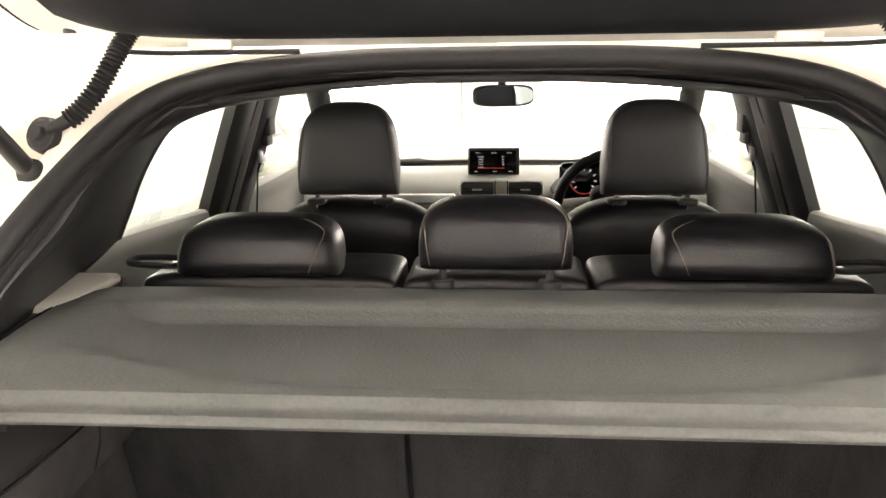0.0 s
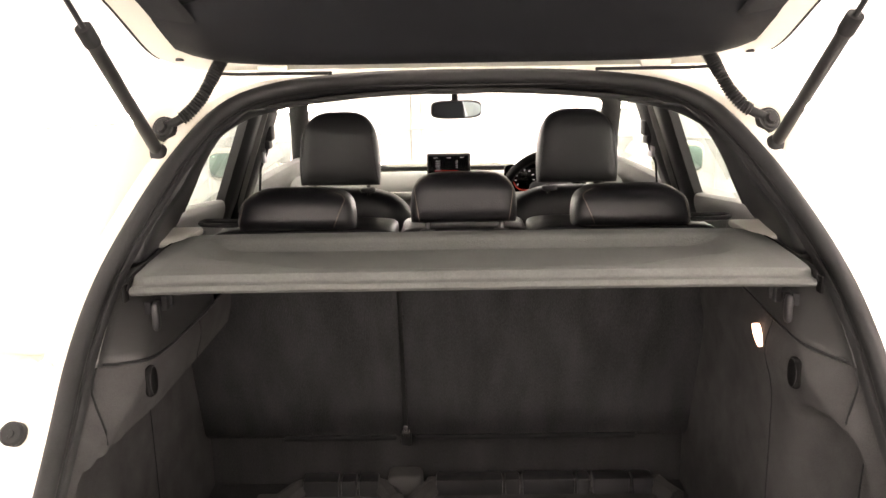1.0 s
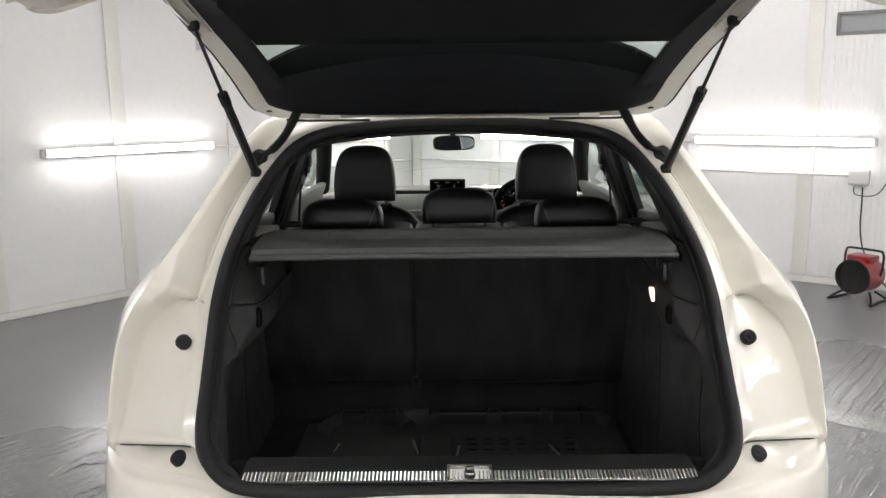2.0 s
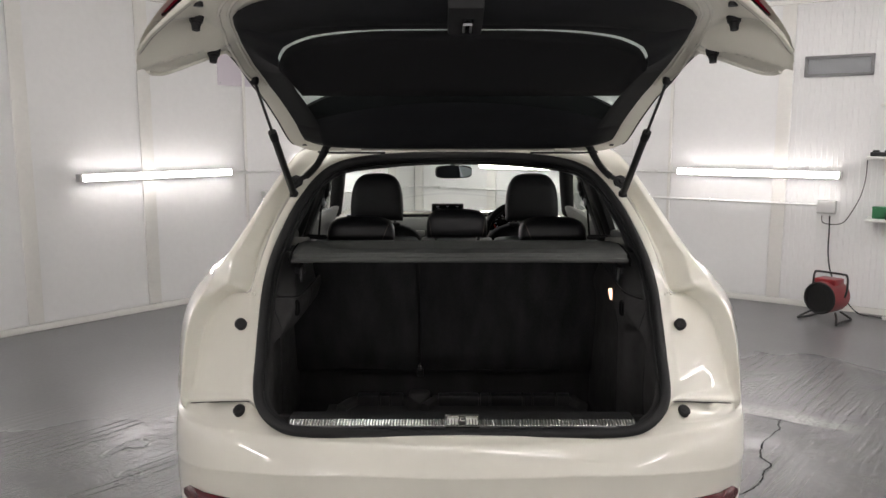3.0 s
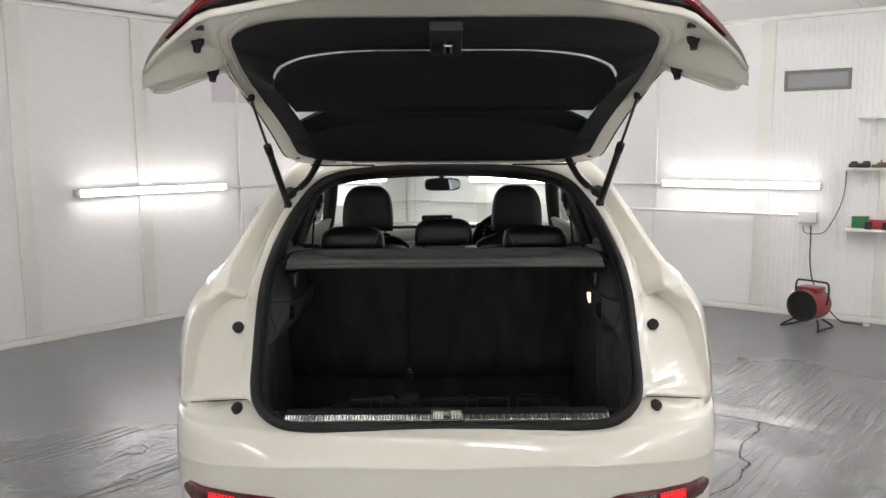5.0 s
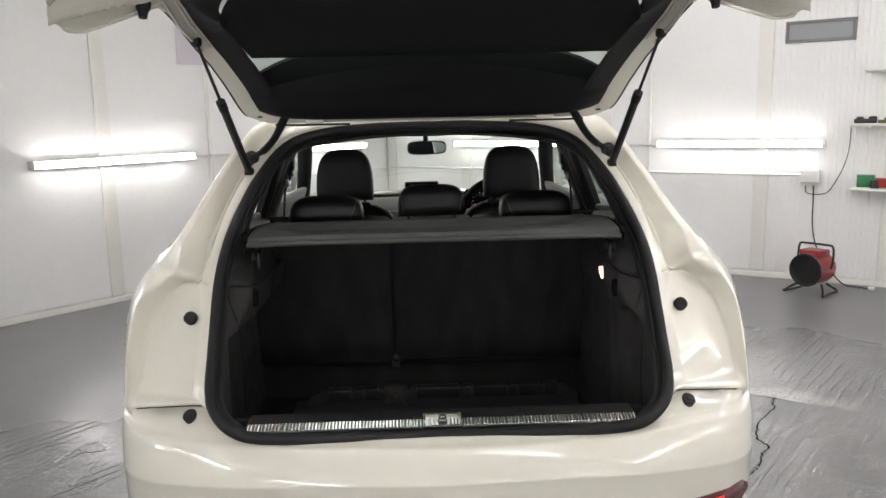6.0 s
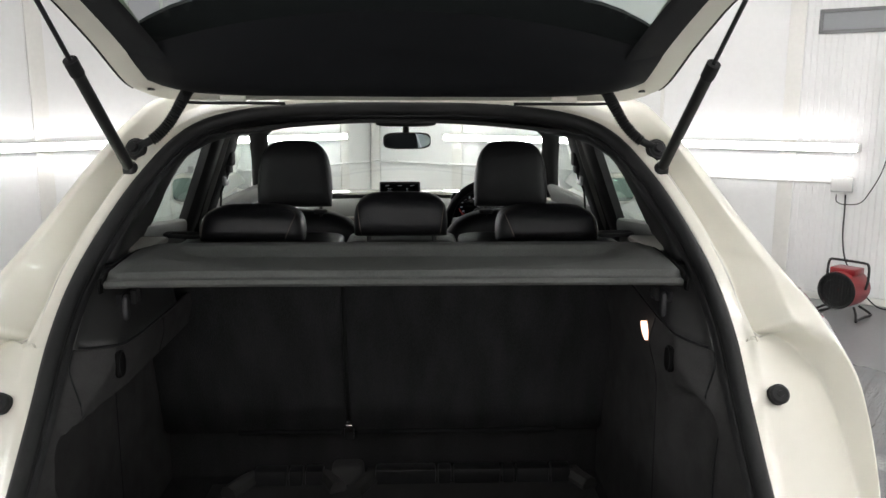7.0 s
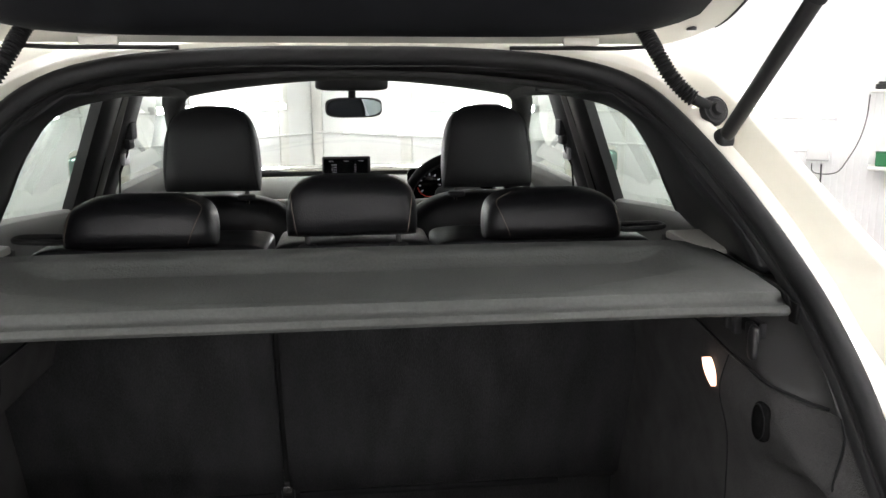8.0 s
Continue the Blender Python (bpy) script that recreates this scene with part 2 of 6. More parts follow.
def sheet(rows, closed=False, cap=False, bm=None):
    own = bmesh.new()
    vs = [[own.verts.new(q) for q in r] for r in rows]
    for r0, r1 in zip(vs, vs[1:] + ([vs[0]] if closed == "rows" else [])):
        k = len(r0)
        for j in range(k if closed is True else k - 1):
            own.faces.new((r0[j], r0[(j + 1) % k], r1[(j + 1) % k], r1[j]))
    if cap:
        own.faces.new(vs[0][::-1])
        own.faces.new(vs[-1])
    bmesh.ops.remove_doubles(own, verts=own.verts[:], dist=1e-6)
    bmesh.ops.recalc_face_normals(own, faces=own.faces[:])
    return merge(bm, own)


def pipe(pts, r, seg=10, closed=False, bm=None, flat=1.0):
    """A tube along a path; r is a number or a function of the run 0 to 1."""
    p = [Vector(q) for q in pts]
    rows, k = [], len(p)
    up = Vector((0.13, 0.21, 1)).normalized()
    for i in range(k):
        d = (p[(i + 1) % k] - p[i - 1]) if closed else (p[min(i + 1, k - 1)] - p[max(i - 1, 0)])
        d.normalize()
        s = d.cross(up).normalized()
        u = s.cross(d)
        rr = r(i / max(1, k - 1)) if callable(r) else r
        rows.append([p[i] + (s * math.cos(a) * rr + u * math.sin(a) * rr * flat) for a in (2 * math.pi * j / seg for j in range(seg))])
    if closed:
        rows.append(rows[0])
    return sheet(rows, closed=True, cap=not closed, bm=bm)


def fine(rows, n=6, m=6):
    """A coarse grid of points made fine along both ways."""
    a = [smooth_path(r, m) for r in rows]
    cols = [smooth_path([r[j] for r in a], n) for j in range(len(a[0]))]
    return [[c[i] for c in cols] for i in range(len(cols[0]))]


def thick(ob, t, offset=-1):
    md = ob.modifiers.new("thickness", "SOLIDIFY")
    md.thickness, md.offset = t, offset
    return ob


def flip(pts):
    return [(-x, y, z) for x, y, z in pts]


def cushion(c, s, e=(0.35, 0.35), m=None, taper=0.0, bm=None, nu=28, nv=18, crown=0.0):
    """A soft block: a superellipsoid, with its top drawn in by taper."""
    def pw(v, k):
        return math.copysign(abs(v) ** k, v)
    rows = []
    for i in range(nv + 1):
        v = -math.pi / 2 + math.pi * i / nv
        row = []
        for j in range(nu):
            u = 2 * math.pi * j / nu
            x, y, z = pw(math.cos(v), e[0]) * pw(math.cos(u), e[1]), pw(math.cos(v), e[0]) * pw(math.sin(u), e[1]), pw(math.sin(v), e[0])
            k = 1 - taper * (z + 1) / 2
            q = Vector((x * k * s[0] / 2, y * s[1] / 2, z * s[2] / 2 + crown * (1 - x * x)))
            row.append((m @ q if m else q) + Vector(c))
        rows.append(row)
    return sheet(rows, closed=True, bm=bm)


# ---- the room ----
CORNER = Vector((-0.40, 7.02, 0))
LEFT = Vector((-2.97, -3.52, 0)).normalized()
RIGHT = Vector((4.21, -2.90, 0)).normalized()
HIGH, L_LEN, R_LEN = 2.67, 9.6, 9.6


def wall_frame(corner, way):
    """x along the wall from its corner, y out into the room, z up."""
    side = Vector((0, 0, 1)).cross(way)
    mid = CORNER + LEFT * L_LEN / 2 + RIGHT * R_LEN / 2
    if side.dot(mid - corner) < 0:
        side = -side
    m = Matrix.Identity(4)
    for i, v in enumerate((way, side, Vector((0, 0, 1)))):
        m.col[i][:3] = v
    m.col[3][:3] = corner
    return m


W_LEFT, W_RIGHT = wall_frame(CORNER, LEFT), wall_frame(CORNER, RIGHT)
FAR_L, FAR_R = CORNER + LEFT * L_LEN, CORNER + RIGHT * R_LEN
W_BACK_A, W_BACK_B = wall_frame(FAR_L, RIGHT), wall_frame(FAR_R, LEFT)


def wall(name, m, length, label):
    bm = box((length / 2, -0.08, HIGH / 2), (length + 0.3, 0.12, HIGH + 0.1))
    ob = part(name, bm, WALL, smooth=False)
    ob.data.transform(m)
    tagged(ob, label, "wall", kind="structure")
    return ob


wall_left = wall("wall_west", W_LEFT, L_LEN, "white glossy plastic wall panels with joint strips")
wall_right = wall("wall_north", W_RIGHT, R_LEN, "white glossy plastic wall panels with joint strips")
wall_a = wall("wall_south", W_BACK_A, R_LEN, "plain white wall panels")
wall_b = wall("wall_east", W_BACK_B, L_LEN, "plain white wall panels")


def poly_slab(name, z, t, mat):
    bm = bmesh.new()
    c = [CORNER, FAR_L, FAR_L + RIGHT * R_LEN, FAR_R]
    f = bm.faces.new([bm.verts.new((v.x, v.y, z)) for v in c])
    ext = bmesh.ops.extrude_face_region(bm, geom=[f])
    bmesh.ops.translate(bm, verts=[v for v in ext["geom"] if isinstance(v, bmesh.types.BMVert)], vec=(0, 0, t))
    bmesh.ops.recalc_face_normals(bm, faces=bm.faces[:])
    return part(name, bm, mat, smooth=False)


def boarded_ceiling():
    ob = poly_slab("ceiling", HIGH + 0.014, 0.1, CEIL)
    bm = bmesh.new()
    bm.from_mesh(ob.data)
    way = Matrix.Translation(CORNER) @ Matrix.Rotation(math.atan2(RIGHT.y, RIGHT.x), 4, "Z")
    for i in range(8):
        for j in range(4):
            box((1.2 + 2.4 * j, -0.6 - 1.2 * i, HIGH + 0.006), (2.393, 1.193, 0.012), m=way, bm=bm)
    bm.to_mesh(ob.data)
    bm.free()
    return ob


floor = tagged(poly_slab("floor", 0, -0.1, FLOOR), "grey painted concrete floor, worn and damp", "floor", kind="structure")
ceiling = tagged(boarded_ceiling(), "white boarded ceiling with thin joints", "ceiling", kind="structure")


def tube_light(m, s, z, lit, length=1.43):
    ob = thing("tube_light", "white batten fitting with a lit fluorescent tube on the wall", "light", group="wall tube lights")
    ob.matrix_basis = m @ Matrix.Translation((s, 0.0, z))
    part("batten", box((length / 2, 0.028, 0.0), (length, 0.056, 0.060), 0.004), PVC, ob)
    half = [(0.056 + 0.026 * math.sin(a), 0.026 * math.cos(a)) for a in (math.pi * k / 12 for k in range(13))]
    part("tube", sheet([[(x, y, z) for y, z in half] for x in (0.026, length - 0.026)], closed=True, cap=True), lit, ob, "glowing white diffuser")
    for x in (0.013, length - 0.013):
        part("end_cap", box((x, 0.042, 0), (0.026, 0.084, 0.060), 0.008), PVC, ob)
    return ob


for m, s in ((W_LEFT, 2.587), (W_LEFT, 0.41), (W_RIGHT, 3.145), (W_RIGHT, 0.93), (W_LEFT, 4.76), (W_RIGHT, 5.36), (W_LEFT, 6.95), (W_RIGHT, 7.6), (W_BACK_A, 0.7), (W_BACK_A, 2.9), (W_BACK_A, 5.1), (W_BACK_A, 7.3), (W_BACK_B, 0.7), (W_BACK_B, 2.9), (W_BACK_B, 5.1), (W_BACK_B, 7.3)):
    tube_light(m, s, 1.178, LIT_BACK if m in (W_BACK_A, W_BACK_B) or m is W_LEFT else LIT)


def ceiling_light(x, y):
    ob = thing("ceiling_light", "white batten fitting with a lit tube under the ceiling", "light", group="ceiling tube lights")
    way = math.atan2(RIGHT.y, RIGHT.x)
    ob.matrix_basis = Matrix.Translation((x, y, HIGH)) @ Matrix.Rotation(way, 4, "Z")
    part("batten", box((0, 0, -0.025), (1.5, 0.05, 0.05), 0.008), PVC, ob)
    part("tube", rod((-0.73, 0, -0.125), (0.73, 0, -0.125), 0.028), LIT_TOP, ob, "glowing white diffuser")
    for s in (-1, 1):
        part("end_cap", box((s * 0.745, 0, -0.085), (0.03, 0.07, 0.13), 0.008), PVC, ob)


for a in (2.6, 5.1, 7.8):
    for c in (3.6, 5.7, 7.9):
        if (a, c) != (7.8, 3.6):
            p = CORNER + LEFT * a + RIGHT * c
            ceiling_light(p.x, p.y)


# ---- wall panels, joint strips, skirting ----
def flat_wall(m, length, joints, ribbed, parent):
    edges = [0.0] + [j for j in joints if 0.1 < j < length] + [length]
    plain = {}
    for k, (a, z) in enumerate(zip(edges, edges[1:])):
        w = z - a
        if (round(a, 2) in ribbed):
            n = int(w / 0.045)
            rows = []
            for i in range(n):
                x = a + 0.02 + (w - 0.04) * i / n
                d = (w - 0.04) / n
                rows += [[(x, 0.0, 0.06), (x, 0.0, HIGH)], [(x + d * 0.12, 0.0025, 0.06), (x + d * 0.12, 0.0025, HIGH)], [(x + d * 0.85, 0.0025, 0.06), (x + d * 0.85, 0.0025, HIGH)]]
            rows.append([(z - 0.02, 0.0, 0.06), (z - 0.02, 0.0, HIGH)])
            bm = sheet(rows)
        else:
            bm = box((a + w / 2, -0.006, (HIGH + 0.06) / 2), (w - 0.006, 0.014, HIGH - 0.06), 0.002)
        ob = part("panel", bm, WALL, parent, smooth=False)
        ob.data.transform(m)


def strip_on(m, s, wide, parent):
    ob = part("joint_strip", box((s, 0.012, HIGH / 2 + 0.03), (wide, 0.014, HIGH - 0.06), 0.003), STRIP, parent, "smooth white strip over a panel joint")
    ob.data.transform(m)


for m, length, wall_ob, joints, wide, ribbed in ((W_LEFT, L_LEN, wall_left, [0.4 + i for i in range(10)], {2.4: 0.03}, ()), (W_RIGHT, R_LEN, wall_right, [0.07 + i for i in range(10)], {3.07: 0.03, 2.07: 0.03}, (4.07, 5.07, 6.07)),
                                                 (W_BACK_A, R_LEN, wall_a, [1.0 + i for i in range(9)], {}, ()), (W_BACK_B, L_LEN, wall_b, [1.0 + i for i in range(9)], {}, ())):
    flat_wall(m, length, joints, ribbed, wall_ob)
    for j in joints:
        strip_on(m, j, wide.get(round(j, 2), 0.115), wall_ob)
    ob = part("skirting", box((length / 2, 0.006, 0.027), (length, 0.014, 0.054), 0.003), STRIP, wall_ob)
    ob.data.transform(m)
    ob = part("ceiling_trim", box((length / 2, 0.02, HIGH - 0.02), (length, 0.05, 0.035), 0.004), STRIP, wall_ob)
    ob.data.transform(m)

# ---- the car: one thing, its base at the floor ----
car = thing("car", "white five-door hatchback car with its tailgate raised", "car")


def both(name, make, mat, parent=None, label=""):
    """A part on the right side and its mirror image on the left."""
    out = []
    for s in (1, -1):
        bm = make()
        if s < 0:
            bmesh.ops.scale(bm, vec=(-1, 1, 1), verts=bm.verts[:])
            bmesh.ops.reverse_faces(bm, faces=bm.faces[:])
        out.append(part(name, bm, mat, parent or car, label))
    return out


# the edge of the boot opening, half of it, from the middle of the sill up to the middle of the roof edge
APERTURE = [(0, -0.285, 0.742), (0.25, -0.285, 0.744), (0.425, -0.283, 0.749), (0.495, -0.270, 0.765), (0.545, -0.232, 0.797), (0.568, -0.180, 0.838), (0.580, -0.10, 0.895),
            (0.592, -0.010, 0.962), (0.600, 0.09, 1.055), (0.596, 0.19, 1.138), (0.574, 0.30, 1.225), (0.538, 0.41, 1.312), (0.472, 0.505, 1.397),
            (0.372, 0.552, 1.437), (0.2, 0.572, 1.456), (0, 0.577, 1.460)]
RING = smooth_path(APERTURE + flip(APERTURE[-2:0:-1]), 5, closed=True)
MID = Vector((0, 0.25, 1.12))


def inward(p, d, forward):
    """A point of the ring moved d towards the middle of the opening and forward into the car."""
    v = MID - p
    v.y = 0
    k = float(np.interp(p.z, [0.755, 0.85], [0.3, 1.0]))
    return p + v.normalized() * d * k + Vector((0, forward, 0))


# rear quarter panels
# each row: seal edge, flange edge, foot of the flange, edge of the lamp bed, outer fold, then three points along the side
QUARTER = [
    [(0.520, -0.180, 0.735), (0.590, -0.110, 0.725), (0.610, -0.100, 0.72), (0.770, -0.020, 0.69), (0.800, -0.005, 0.69), (0.875, 0.14, 0.69), (0.905, 0.55, 0.69), (0.910, 1.0, 0.69)],
    [(0.500, -0.262, 0.768), (0.583, -0.180, 0.796), (0.612, -0.158, 0.790), (0.792, -0.064, 0.753), (0.812, -0.070, 0.749), (0.882, 0.10, 0.755), (0.918, 0.55, 0.76), (0.920, 1.0, 0.76)],
    [(0.550, -0.222, 0.804), (0.592, -0.168, 0.808), (0.614, -0.146, 0.808), (0.794, -0.030, 0.790), (0.817, -0.054, 0.790), (0.888, 0.13, 0.80), (0.918, 0.55, 0.80), (0.920, 1.0, 0.80)],
    [(0.566, -0.182, 0.838), (0.600, -0.140, 0.838), (0.618, -0.118, 0.840), (0.792, 0.001, 0.838), (0.820, -0.029, 0.845), (0.892, 0.15, 0.850), (0.918, 0.55, 0.850), (0.918, 1.0, 0.850)],
    [(0.582, -0.090, 0.903), (0.608, -0.072, 0.903), (0.622, -0.054, 0.905), (0.786, 0.040, 0.908), (0.820, 0.005, 0.915), (0.890, 0.18, 0.920), (0.914, 0.55, 0.920), (0.914, 1.0, 0.920)],
    [(0.590, -0.012, 0.962), (0.614, -0.010, 0.962), (0.627, 0.000, 0.965), (0.772, 0.074, 0.968), (0.812, 0.037, 0.982), (0.880, 0.22, 0.987), (0.908, 0.55, 0.987), (0.908, 1.0, 0.987)],
    [(0.598, 0.068, 1.036), (0.621, 0.062, 1.034), (0.633, 0.058, 1.038), (0.738, 0.104, 1.012), (0.792, 0.062, 1.030), (0.855, 0.225, 1.034), (0.886, 0.55, 1.025), (0.892, 1.0, 1.02)],
    [(0.599, 0.094, 1.058), (0.6225, 0.088, 1.056), (0.635, 0.078, 1.058), (0.704, 0.084, 1.088), (0.752, 0.104, 1.100), (0.808, 0.26, 1.098), (0.830, 0.58, 1.08), (0.845, 1.0, 1.065)],
    [(0.596, 0.185, 1.136), (0.624, 0.180, 1.136), (0.636, 0.215, 1.132), (0.716, 0.184, 1.138), (0.738, 0.188, 1.144), (0.766, 0.33, 1.143), (0.780, 0.64, 1.125), (0.795, 1.0, 1.10)],
    [(0.587, 0.240, 1.178), (0.618, 0.236, 1.178), (0.630, 0.282, 1.174), (0.698, 0.240, 1.180), (0.718, 0.244, 1.185), (0.743, 0.40, 1.185), (0.756, 0.67, 1.17), (0.762, 1.0, 1.15)],
    [(0.575, 0.298, 1.224), (0.608, 0.294, 1.224), (0.620, 0.343, 1.221), (0.680, 0.304, 1.226), (0.698, 0.308, 1.231), (0.722, 0.47, 1.228), (0.726, 0.70, 1.22), (0.732, 1.0, 1.21)],
    [(0.539, 0.408, 1.311), (0.573, 0.403, 1.311), (0.586, 0.450, 1.311), (0.638, 0.416, 1.319), (0.656, 0.421, 1.325), (0.676, 0.60, 1.324), (0.678, 0.80, 1.32), (0.684, 1.05, 1.32)],
    [(0.473, 0.503, 1.396), (0.509, 0.498, 1.398), (0.526, 0.530, 1.402), (0.589, 0.526, 1.413), (0.606, 0.531, 1.419), (0.623, 0.70, 1.420), (0.626, 0.90, 1.42), (0.632, 1.1, 1.42)],
    [(0.373, 0.551, 1.437), (0.412, 0.550, 1.442), (0.434, 0.578, 1.450), (0.519, 0.600, 1.472), (0.537, 0.608, 1.478), (0.560, 0.75, 1.489), (0.569, 0.95, 1.495), (0.575, 1.2, 1.50)],
    [(0.20, 0.573, 1.457), (0.23, 0.580, 1.470), (0.25, 0.605, 1.486), (0.302, 0.682, 1.517), (0.312, 0.692, 1.523), (0.33, 0.80, 1.535), (0.335, 1.0, 1.548), (0.34, 1.3, 1.555)],
    [(0, 0.578, 1.462), (0, 0.588, 1.476), (0, 0.612, 1.494), (0, 0.688, 1.530), (0, 0.698, 1.535), (0, 0.80, 1.548), (0, 1.0, 1.562), (0, 1.3, 1.570)],
]


def folded(row, radii=(0.006, 0.006, 0.006, 0.006, 0.012, 0.04, 0.08)):
    """The row as a line with tight, rounded folds."""
    p = [Vector(q) for q in row]
    out = [p[0]]
    for a, q, d, radius in zip(p, p[1:], p[2:], radii):
        ra, rd = min(radius, (q - a).length * 0.45), min(radius, (d - q).length * 0.45)
        s, e = q + (a - q).normalized() * ra, q + (d - q).normalized() * rd
        if len(out) > 0 and (s - out[-1]).length > 0.0:
            out.append((out[-1] + s) / 2)
        for t in (0.0, 0.35, 0.65, 1.0):
            out.append((1 - t) ** 2 * s + 2 * t * (1 - t) * q + t * t * e)
    out.append((out[-1] + p[-1]) / 2)
    out.append(p[-1])
    return out


def guttered(k, row):
    """The row with the gutter inside the outer ridge: a wall beside the lamp bed, a channel up the pillar."""
    p = [Vector(q) for q in row]
    foot, bed, ridge = p[2], p[3], p[4]
    if k < 7:
        deep = Vector((0, 0.028 * max(0.0, (k - 1) / 5), 0))
        return p[:3] + [bed + deep, ridge + (bed - ridge) * 0.36 + Vector((0, 0.007, 0))] + p[4:]
    inner = Vector((0.652, 0.138, 1.050)) if k == 7 else foot + (bed - foot) * 0.22 + Vector((0, 0.045 * min(1.0, (14 - k) / 3), 0))
    return p[:3] + [inner, bed] + p[4:]


def quarter_panel():
    rows = [guttered(k, q) for k, q in enumerate(QUARTER)]
    # the lamp bed closes in an arc under the pillar
    arc = [(a + b) / 2 for a, b in zip(rows[6], rows[7])]
    arc[3] = Vector((0.700, 0.136, 1.036))
    rows.insert(7, arc)
    rows = [folded(q) for q in rows]

    cols = [smooth_path([q[k] for q in rows], 9) for k in range(len(rows[0]))]
    bm = sheet([[c[i] for c in cols] for i in range(len(cols[0]))])
    dead = [f for f in bm.faces if f.calc_center_median().y > 0.74 and 1.075 < f.calc_center_median().z < 1.405]
    bmesh.ops.delete(bm, geom=dead, context="FACES")
    return bm


for ob in both("quarter_panel", quarter_panel, PAINT, label="white rear quarter panel and roof edge"):
    thick(ob, 0.006)


# bumper
def bumper_rows():
    rows = []
    px = [0, 0.3, 0.5, 0.615, 0.72, 0.80, 0.86, 0.895, 0.908]
    py = [0, 0.02, 0.062, 0.108, 0.165, 0.245, 0.37, 0.56, 0.85]
    half = smooth_path([(x, y, 0) for x, y in zip(px, py)], 5)
    for y, z, k, low in ((-0.276, 0.746, 0.92, 0), (-0.290, 0.750, 0.95, 0), (-0.306, 0.746, 1.0, 0), (-0.309, 0.744, 1.0, 0), (-0.312, 0.741, 1.0, 0), (-0.326, 0.7345, 1.0, 0), (-0.330, 0.732, 1.0, 0), (-0.334, 0.727, 1.0, 0), (-0.338, 0.719, 1.0, 0), (-0.352, 0.695, 1.0, 0.3), (-0.362, 0.667, 1.0, 0.9), (-0.3645, 0.660, 1.0, 1), (-0.3655, 0.656, 1.0, 1),
                         (-0.3645, 0.652, 1.0, 1), (-0.361, 0.63, 0.995, 0.9), (-0.356, 0.59, 0.985, 0.4), (-0.350, 0.52, 0.97, 0), (-0.335, 0.43, 0.97, 0), (-0.31, 0.35, 0.97, 0), (-0.24, 0.27, 0.96, 0)):
        r = []
        for q in half:
            if y > -0.28:
                up = float(np.interp(q.x, [0.49, 0.58, 0.62, 0.70, 0.80], [0, 0.048, 0.045, 0.026, 0.004]))
                on = float(np.interp(q.x, [0.49, 0.55, 0.62, 0.70, 0.80], [0, 0.02, 0.022, 0.028, -0.010]))
            else:
                up = -0.024 * float(np.interp(q.x, [0.60, 0.80], [0, 1])) * float(np.interp(z, [0.69, 0.744], [0, 1])) - 0.058 * low * float(np.interp(q.x, [0.30, 0.55, 0.82], [0, 0.35, 1]))
                on = 0.0
            r.append((q.x, y + q.y * k + on, z + up))
        rows.append([(-a, b, c) for a, b, c in r[:0:-1]] + r)
    return rows


bumper = thick(part("bumper", sheet(bumper_rows()), PAINT, car, "cream-white painted rear bumper"), 0.006)


def strip_on_bumper(x0, x1, z0, z1, off, n=14, square=False):
    rows = []
    for i in range(n + 1):
        x = x0 + (x1 - x0) * i / n
        y = -0.356 + float(np.interp(abs(x), [0, 0.3, 0.5, 0.615, 0.72, 0.80, 0.86, 0.895, 0.908], [0, 0.02, 0.062, 0.108, 0.165, 0.245, 0.37, 0.56, 0.85])) * 0.97
        t = i / n
        h = 1.0 if square else float(np.interp(t, [0, 0.12, 0.92, 0.98, 1], [0.3, 0.95, 1.0, 0.8, 0.3]))
        zc, hh = (z0 + z1) / 2 - 0.055 * (abs(x) - 0.60), (z1 - z0) / 2 * h
        rows.append([(x, y - off, zc - hh), (x, y - off - 0.003, zc), (x, y - off, zc + hh)])
    return sheet(rows)


for s in (-1, 1):
    lamp = thick(part("rear_fog_lamp", strip_on_bumper(s * 0.44, s * 0.80, 0.490, 0.547, 0.004), WINE, car, "dark red lamp strip in the bumper"), 0.004)
    part("lit_segment", strip_on_bumper(s * 0.612, s * 0.700, 0.503, 0.536, 0.009, 8, True), REDLIT, lamp, "glowing red lamp segment")
    for k in range(7):
        for z in (0.5075, 0.5195, 0.5315):
            x = 0.6185 + 0.0125 * k
            part("lens_cell", strip_on_bumper(s * (x - 0.0045), s * (x + 0.0045), z - 0.0045, z + 0.0045, 0.0105, 2), RED, lamp)
    part("reversing_segment", strip_on_bumper(s * 0.525, s * 0.600, 0.503, 0.536, 0.009, 8, True), CLEAR, lamp, "clear ribbed lamp segment")
    for k in range(6):
        part("lens_rib", strip_on_bumper(s * (0.530 + 0.012 * k), s * (0.534 + 0.012 * k), 0.504, 0.535, 0.013, 2, True), CHROME, lamp)

def panel_seam():
    pts = [(0.586, -0.182, 0.797), (0.612, -0.161, 0.7905), (0.70, -0.115, 0.772), (0.760, -0.0815, 0.7585), (0.784, -0.0705, 0.7535)]
    return pipe(smooth_path(pts, 6), 0.0016, 6)


both("panel_seam", panel_seam, RUBBER)

